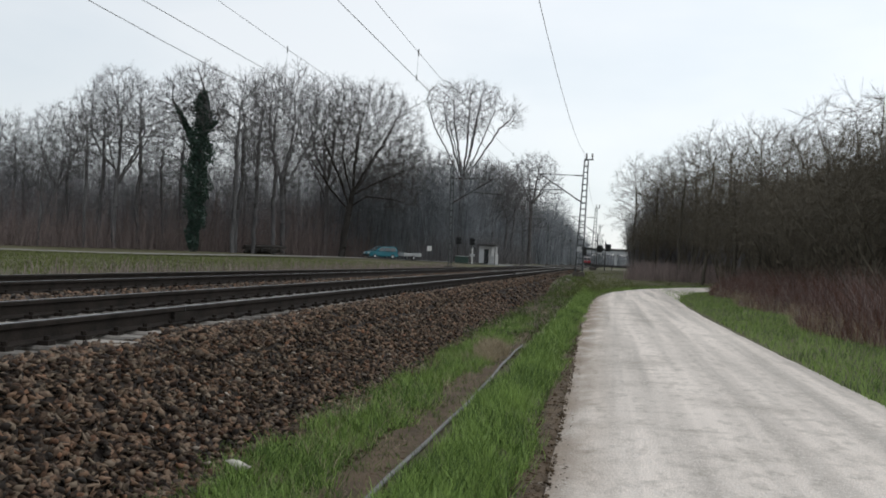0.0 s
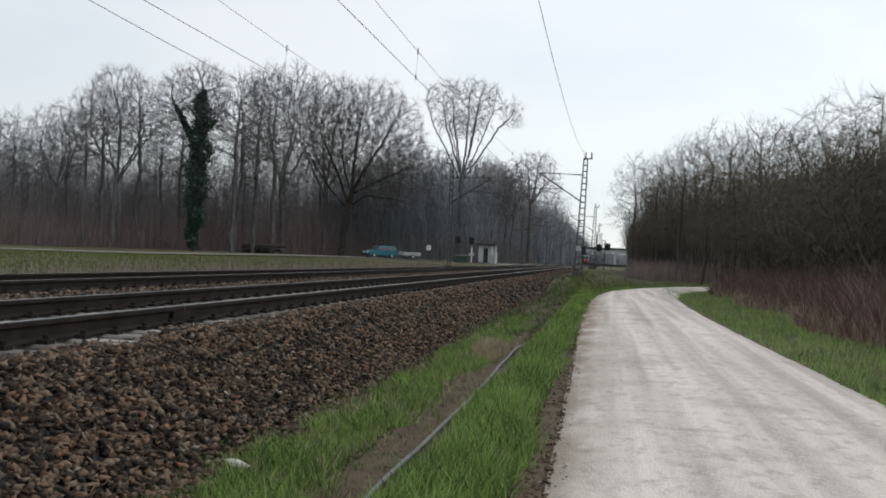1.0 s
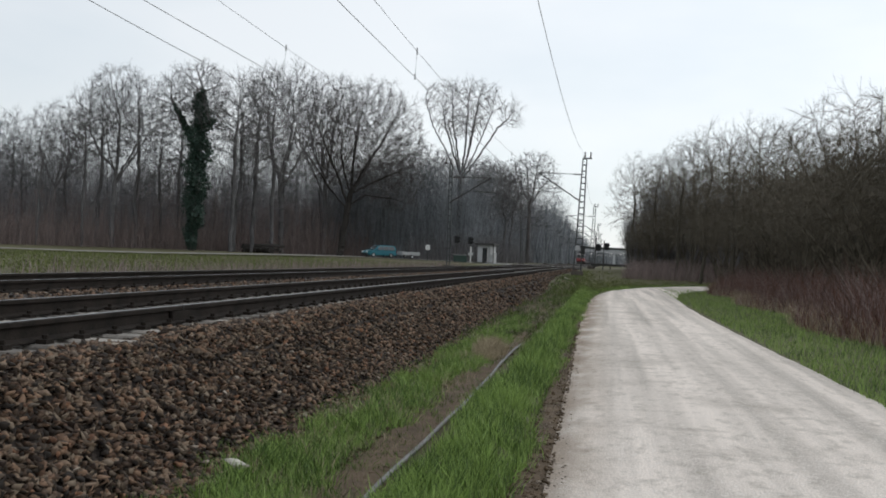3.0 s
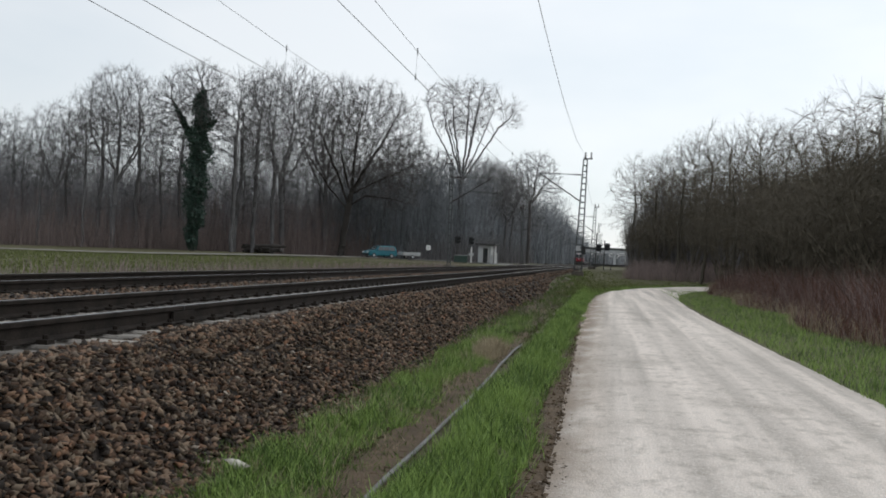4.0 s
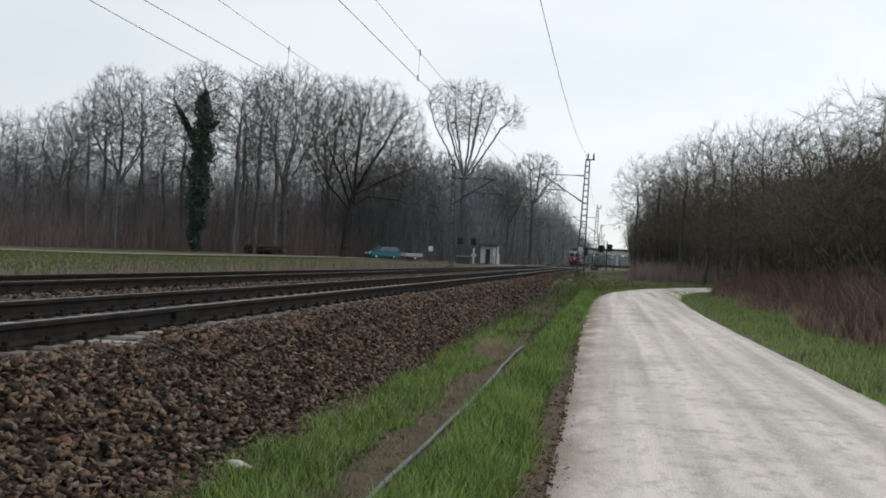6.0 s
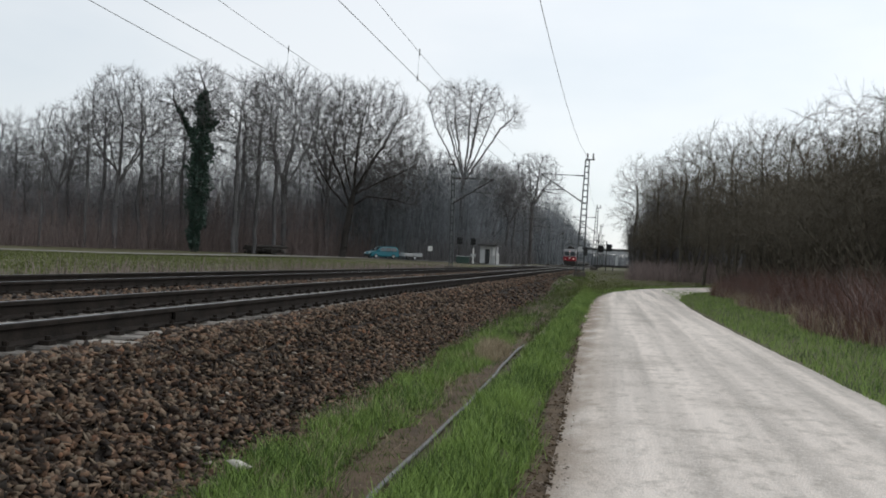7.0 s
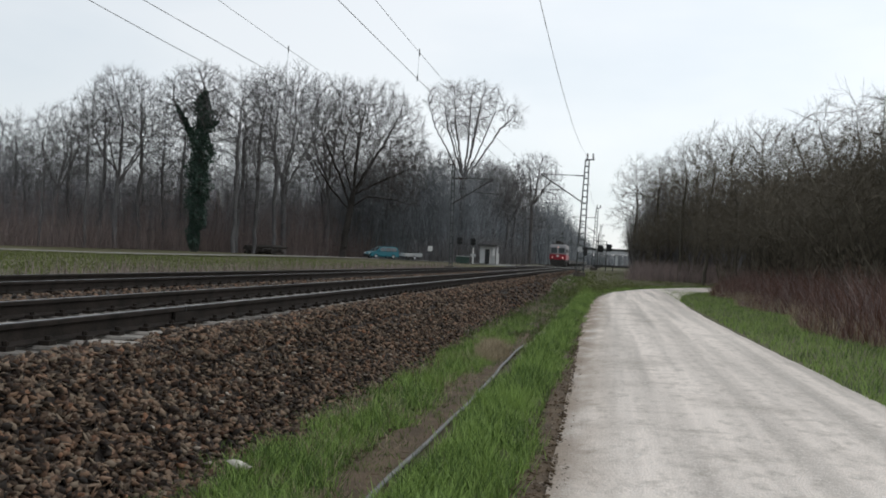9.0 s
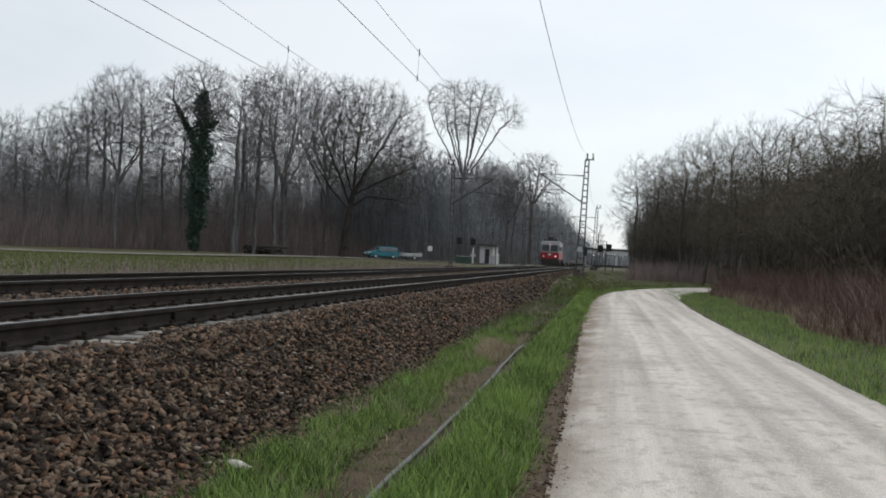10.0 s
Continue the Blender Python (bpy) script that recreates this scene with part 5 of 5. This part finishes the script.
def build_signal(x, y, h, head_z, face, label, slim=False):
    t = thing("crossing_signal", label, "signal", (x, y, ground_z(x, y)), face, group="level crossing signals")
    part("pole", Geo().tube((0, 0, -0.1), (0, 0, h), 0.07 if not slim else 0.05, n=10).mesh("pole", M_DARKSTEEL), t)
    ox = 0.0 if slim else 0.36
    head = part("signal_head", Geo().box(ox - 0.3, -0.16, head_z - 0.48, ox + 0.3, 0.14, head_z + 0.48).mesh("signal_head", M_BLACK, bevel=0.04), t, "black lamp housing")
    part("bracket", Geo().box(0, -0.03, head_z - 0.05, ox, 0.03, head_z + 0.05).mesh("bracket", M_BLACK), t)
    for dz in (-0.22, 0.22):
        part("hood", Geo().tube((ox, -0.16, head_z + dz), (ox + 0.25, -0.42, head_z + dz - 0.03), 0.15, 0.16, n=12, caps=False).mesh("hood", M_BLACK), head)
        part("lens", Geo().tube((ox, -0.161, head_z + dz), (ox, -0.175, head_z + dz), 0.12, n=12).mesh("lens", M_GLASS), head)
    return t


L_SIG = "black road signal on a dark pole at the level crossing"
build_signal(-20.5, 147, 3.6, 3.15, 30, L_SIG, True)
build_signal(-18.6, 147, 3.6, 3.1, 30, L_SIG, True)
build_signal(-1.5, 147, 4.9, 2.95, 10, L_SIG)
s = build_signal(-0.35, 144, 3.9, 3.05, 10, "leaning black crossing signal on a weathered post")
mk = thing("marker_pole", "slim grey pole beside the crossing", "pole", (-1.75, 150, 0.7))
part("pole", Geo().tube((0, 0, 0), (0, 0, 5.0), 0.04).mesh("pole", M_STEEL), mk)


def build_sign(x, y):
    t = thing("road_sign", "small square white sign on a thin grey post", "road sign", (x, y, ground_z(x, y)), -10)
    part("post", Geo().tube((0, 0, -0.1), (0, 0, 2.0), 0.035).mesh("post", M_STEEL), t)
    board = part("board", Geo().box(-0.31, -0.06, 1.5, 0.31, -0.035, 2.15).mesh("board", M_WHITE, bevel=0.01), t, "white board with a grey mark")
    part("mark", Geo().box(-0.08, -0.066, 1.65, 0.08, -0.061, 2.0).mesh("mark", M_GREY), board)


build_sign(-23.4, 140.5)


def build_cabinet(x, y):
    t = thing("relay_cabinet", "low dark green cabinet, its lid paled for a lit top", "cabinet", (x, y, 0.85), 6)
    part("body", Geo().box(-0.9, -0.4, 0, 0.9, 0.4, 0.95).mesh("body", M_GREEN, bevel=0.02), t)
    # the pale grey stands for skylight on the cabinet's top
    part("lid", Geo().box(-0.97, -0.47, 0.95, 0.97, 0.47, 1.02).mesh("lid", M_GREY, bevel=0.01), t, "sheet lid, coloured pale as lit from above")
    part("handle", Geo().box(-0.02, -0.44, 0.45, 0.02, -0.4, 0.62).mesh("handle", M_STEEL), t)
    p = thing("white_post", "white marker post with a small box at the crossing", "post", (x + 1.45, y - 0.3, 0.85))
    part("post", Geo().box(-0.09, -0.09, 0, 0.09, 0.09, 2.2).mesh("post", M_WHITE, bevel=0.02), p)
    part("box", Geo().box(-0.35, -0.14, 1.0, 0.35, 0.1, 1.35).mesh("box", M_GREY, bevel=0.02), p)


build_cabinet(-19.7, 145.5)


def build_barrier(x, y, turn, name, label):
    t = thing(name, label, "guard rail", (x, y, ground_z(x, y)), turn)
    part("beam", Geo().extrude([(-0.05, 0.45), (0.03, 0.52), (-0.03, 0.6), (0.03, 0.68), (-0.05, 0.75), (-0.08, 0.75), (-0.08, 0.45)], -2.6, 2.6, axis="x").mesh("beam", M_DARKSTEEL), t)
    for u in (-2.2, 0, 2.2):
        part("post", Geo().box(u - 0.06, 0.0, -0.2, u + 0.06, 0.1, 0.72).mesh("post", M_DARKSTEEL), t)


build_barrier(0.6, 146.5, 0, "guard_rail", "low dark steel guard rail beside the crossing")


def build_deck():
    d = thing("crossing_deck", "grey rubber panels level with the rails at the road crossing", "crossing deck", (0, 152, 0))
    for x0, x1 in ((-4.3, -3.1), (-5.82, -4.48), (-7.05, -5.98), (-8.35, -7.3), (-9.87, -8.53), (-11.4, -10.03)):
        for k in range(4):
            part("panel", Geo().box(x0, -3.0 + 1.5 * k + 0.01, 0.62, x1, -1.5 + 1.5 * k - 0.01, RAIL_Z - 0.01).mesh("panel", M_ASPHALT, bevel=0.01), d)


build_deck()


def build_logs():
    r2 = random.Random(9)
    for i in range(12):
        lx, ly = -46.0 + r2.uniform(-2.0, 2.0), 141.0 + r2.uniform(-1.0, 1.0)
        t = thing("log", "weathered brown log on a brushwood heap", "log", (lx, ly, ground_z(lx, ly) + 0.2 + 0.26 * (i // 3)), 10 + r2.uniform(-70, 70), group="log heap")
        p = part("stem", Geo().tube((-1.6, 0, 0), (1.6, 0, r2.uniform(-0.1, 0.25)), 0.22, 0.17, n=10).mesh("stem", M_DARKBARK), t)


build_logs()


# ---- far bridge ----
def build_bridge():
    t = thing("road_bridge", "distant grey concrete road bridge over the railway", "bridge", (0, 560, 0))
    part("deck", Geo().box(-60, -4, 7.2, 160, 4, 8.8).mesh("deck", M_CONCRETE, bevel=0.1), t)
    part("parapet", Geo().box(-60, -4.3, 8.8, 160, -4.0, 9.9).mesh("parapet", M_STEEL), t)
    for x in (-16, 4, 24):
        part("pier", Geo().box(x - 0.6, -3, 0, x + 0.6, 3, 7.2).mesh("pier", M_CONCRETE), t)
    part("embankment", Geo().add([(26, -12, 0), (200, -16, 0), (200, 16, 0), (26, 12, 0), (45, -4, 8.6), (200, -4, 8.6), (200, 4, 8.6), (45, 4, 8.6)], [(0, 1, 5, 4), (1, 2, 6, 5), (2, 3, 7, 6), (3, 0, 4, 7), (4, 5, 6, 7)]).mesh("embankment", M_LITTER), t, "grassed approach bank")


build_bridge()


# ---- train ----
def axle(parent, y, r, z):
    o = part("wheelset", Geo().tube((-0.8, y, z + r), (0.8, y, z + r), 0.08, n=10).mesh("wheelset", M_FRAME), parent)
    for s in (-0.75, 0.75):
        part("wheel", Geo().tube((s - 0.07, y, z + r), (s + 0.07, y, z + r), r, n=24).mesh("wheel", M_FRAME, bevel=0.01), o)


def build_locomotive():
    t = thing("locomotive", "red electric locomotive with a pale grey cab band and lit headlamps", "locomotive", (TRACK_X[1], 177, 0))
    z = RAIL_Z
    lower = [(0.06, z + 1.15), (0.0, z + 1.25), (0.0, z + 2.15), (14.8, z + 2.15), (14.8, z + 1.25), (14.74, z + 1.15)]
    part("underframe", Geo().box(-1.4, 0.12, z + 0.8, 1.4, 14.68, z + 1.16).mesh("underframe", M_FRAME, bevel=0.03), t)
    body = part("lower_body", Geo().extrude(lower, -1.485, 1.485, axis="x").mesh("lower_body", M_RED, bevel=0.07), t, "red lower body")
    upper = [(0.0, z + 2.16), (0.28, z + 3.62), (0.7, z + 3.98), (14.1, z + 3.98), (14.52, z + 3.62), (14.8, z + 2.16)]
    cab = part("upper_body", Geo().extrude(upper, -1.45, 1.45, axis="x").mesh("upper_body", M_CAB, bevel=0.14), t, "pale grey upper body")
    part("roof", Geo().box(-1.15, 0.9, z + 3.93, 1.15, 13.9, z + 4.2).mesh("roof", M_DARKSTEEL, bevel=0.1), t)
    part("roof_equipment", Geo().box(-0.5, 1.3, z + 4.2, 0.5, 3.2, z + 4.62).box(-0.75, 6.0, z + 4.2, 0.75, 9.0, z + 4.5).mesh("roof_equipment", M_FRAME, bevel=0.05), t, "dark equipment boxes on the roof")
    for s in (-1, 1):
        a, b = sorted((s * 0.14, s * 1.22))
        pane = [(a, 0.05, z + 2.42), (b, 0.05, z + 2.42), (b, 0.235, z + 3.34), (a, 0.235, z + 3.34)]
        out = [(px, py - 0.04, pz) for px, py, pz in pane]
        part("windscreen", Geo().add(pane + out, [(0, 1, 2, 3), (4, 5, 6, 7), (0, 1, 5, 4), (1, 2, 6, 5), (2, 3, 7, 6), (3, 0, 4, 7)]).mesh("windscreen", M_GLASS), cab, "dark cab windscreen")
        part("cab_side", Geo().box(s * 1.47 - 0.02, 0.55, z + 2.3, s * 1.47 + 0.02, 1.3, z + 3.2).mesh("cab_side", M_GLASS), cab)
        part("headlamp", Geo().tube((s * 0.95, 0.05, z + 1.55), (s * 0.95, -0.09, z + 1.55), 0.12, n=14).mesh("headlamp", M_HEADLAMP if s > 0 else M_DIMLAMP), t, "lit headlamp")
        part("buffer", Geo().tube((s * 0.87, 0.15, z + 1.05), (s * 0.87, -0.45, z + 1.05), 0.1, n=10).tube((s * 0.87, -0.45, z + 1.05), (s * 0.87, -0.52, z + 1.05), 0.24, n=16).mesh("buffer", M_FRAME), t)
        for k in range(5):
            part("side_grille", Geo().box(s * 1.46 - 0.02, 2.6 + 2.0 * k, z + 2.5, s * 1.46 + 0.02, 4.1 + 2.0 * k, z + 3.2).mesh("side_grille", M_DARKSTEEL), cab)
    part("emblem", Geo().box(-0.22, -0.03, z + 1.72, 0.22, 0.0, z + 2.0).mesh("emblem", M_WHITE, bevel=0.01), body, "pale square emblem")
    part("top_lamp", Geo().tube((0, 0.3, z + 3.45), (0, 0.12, z + 3.45), 0.12, n=12).mesh("top_lamp", M_DIMLAMP), t, "dim top lamp")
    part("buffer_beam", Geo().box(-1.35, 0.02, z + 0.55, 1.35, 0.4, z + 1.1).mesh("buffer_beam", M_FRAME, bevel=0.03), t)
    part("snow_plough", Geo().box(-1.25, 0.1, z + 0.15, 1.25, 0.3, z + 0.55).mesh("snow_plough", M_FRAME), t)
    for c in (3.4, 11.4):
        bog = part("bogie", Geo().box(-1.15, c - 1.9, z + 0.45, 1.15, c + 1.9, z + 0.95).mesh("bogie", M_FRAME, bevel=0.06), t)
        for dy in (-1.4, 1.4):
            axle(bog, c + dy, 0.62, z)
    part("equipment_box", Geo().box(-1.3, 5.9, z + 0.3, 1.3, 8.9, z + 0.9).mesh("equipment_box", M_FRAME, bevel=0.05), t)
    g = Geo()
    for s in (-0.5, 0.5):
        g.tube((s, 2.2, z + 4.2), (s, 3.9, z + 4.6), 0.03).tube((s, 3.9, z + 4.6), (s * 0.8, 2.5, z + 5.2), 0.025)
    g.tube((-0.95, 2.5, z + 5.22), (0.95, 2.5, z + 5.22), 0.04).tube((-0.5, 3.9, z + 4.6), (0.5, 3.9, z + 4.6), 0.03)
    part("pantograph", g.mesh("pantograph", M_DARKSTEEL), t, "raised pantograph")
    return t


def build_flat_wagon():
    t = thing("flat_wagon", "low dark empty flat wagon behind the locomotive", "wagon", (TRACK_X[1], 195, 0), group="train wagons")
    z = RAIL_Z
    part("frame", Geo().box(-1.35, 0.6, z + 0.75, 1.35, 19.2, z + 1.2).mesh("frame", M_FRAME, bevel=0.03), t)
    for s in (-1, 1):
        part("side_sill", Geo().extrude([(0.7, z + 0.8), (6, z + 0.45), (13.8, z + 0.45), (19.1, z + 0.8), (19.1, z + 1.22), (0.7, z + 1.22)], s * 1.4 - 0.05, s * 1.4 + 0.05, axis="x").mesh("side_sill", M_FRAME), t)
        for y in (0.6, 19.2):
            d = -0.5 if y < 5 else 0.5
            part("buffer", Geo().tube((s * 0.87, y, z + 1.05), (s * 0.87, y + d, z + 1.05), 0.16, n=10).mesh("buffer", M_FRAME), t)
    for c in (3.0, 16.8):
        bog = part("bogie", Geo().box(-1.1, c - 1.4, z + 0.35, 1.1, c + 1.4, z + 0.75).mesh("bogie", M_FRAME, bevel=0.04), t)
        for dy in (-0.9, 0.9):
            axle(bog, c + dy, 0.46, z)
    return t


TRAIN = [(build_locomotive(), 0.0)]
wagon = build_flat_wagon()
TRAIN.append((wagon, 15.2))
for i in range(1, 9):
    TRAIN.append((copy_thing(wagon, pose(TRACK_X[1], 195 + 19.8 * i, 0)), 15.2 + 19.8 * i))


def motions():
    rows = [(0, 491), (1, 460), (2, 428), (3, 395), (4, 361), (5, 326), (6, 291), (7, 257.5), (8, 226), (9, 197), (10, 170)]
    for ob, back in TRAIN:
        walk(ob, [(t, pose(TRACK_X[1], y + back, 0)) for t, y in rows])


motions()
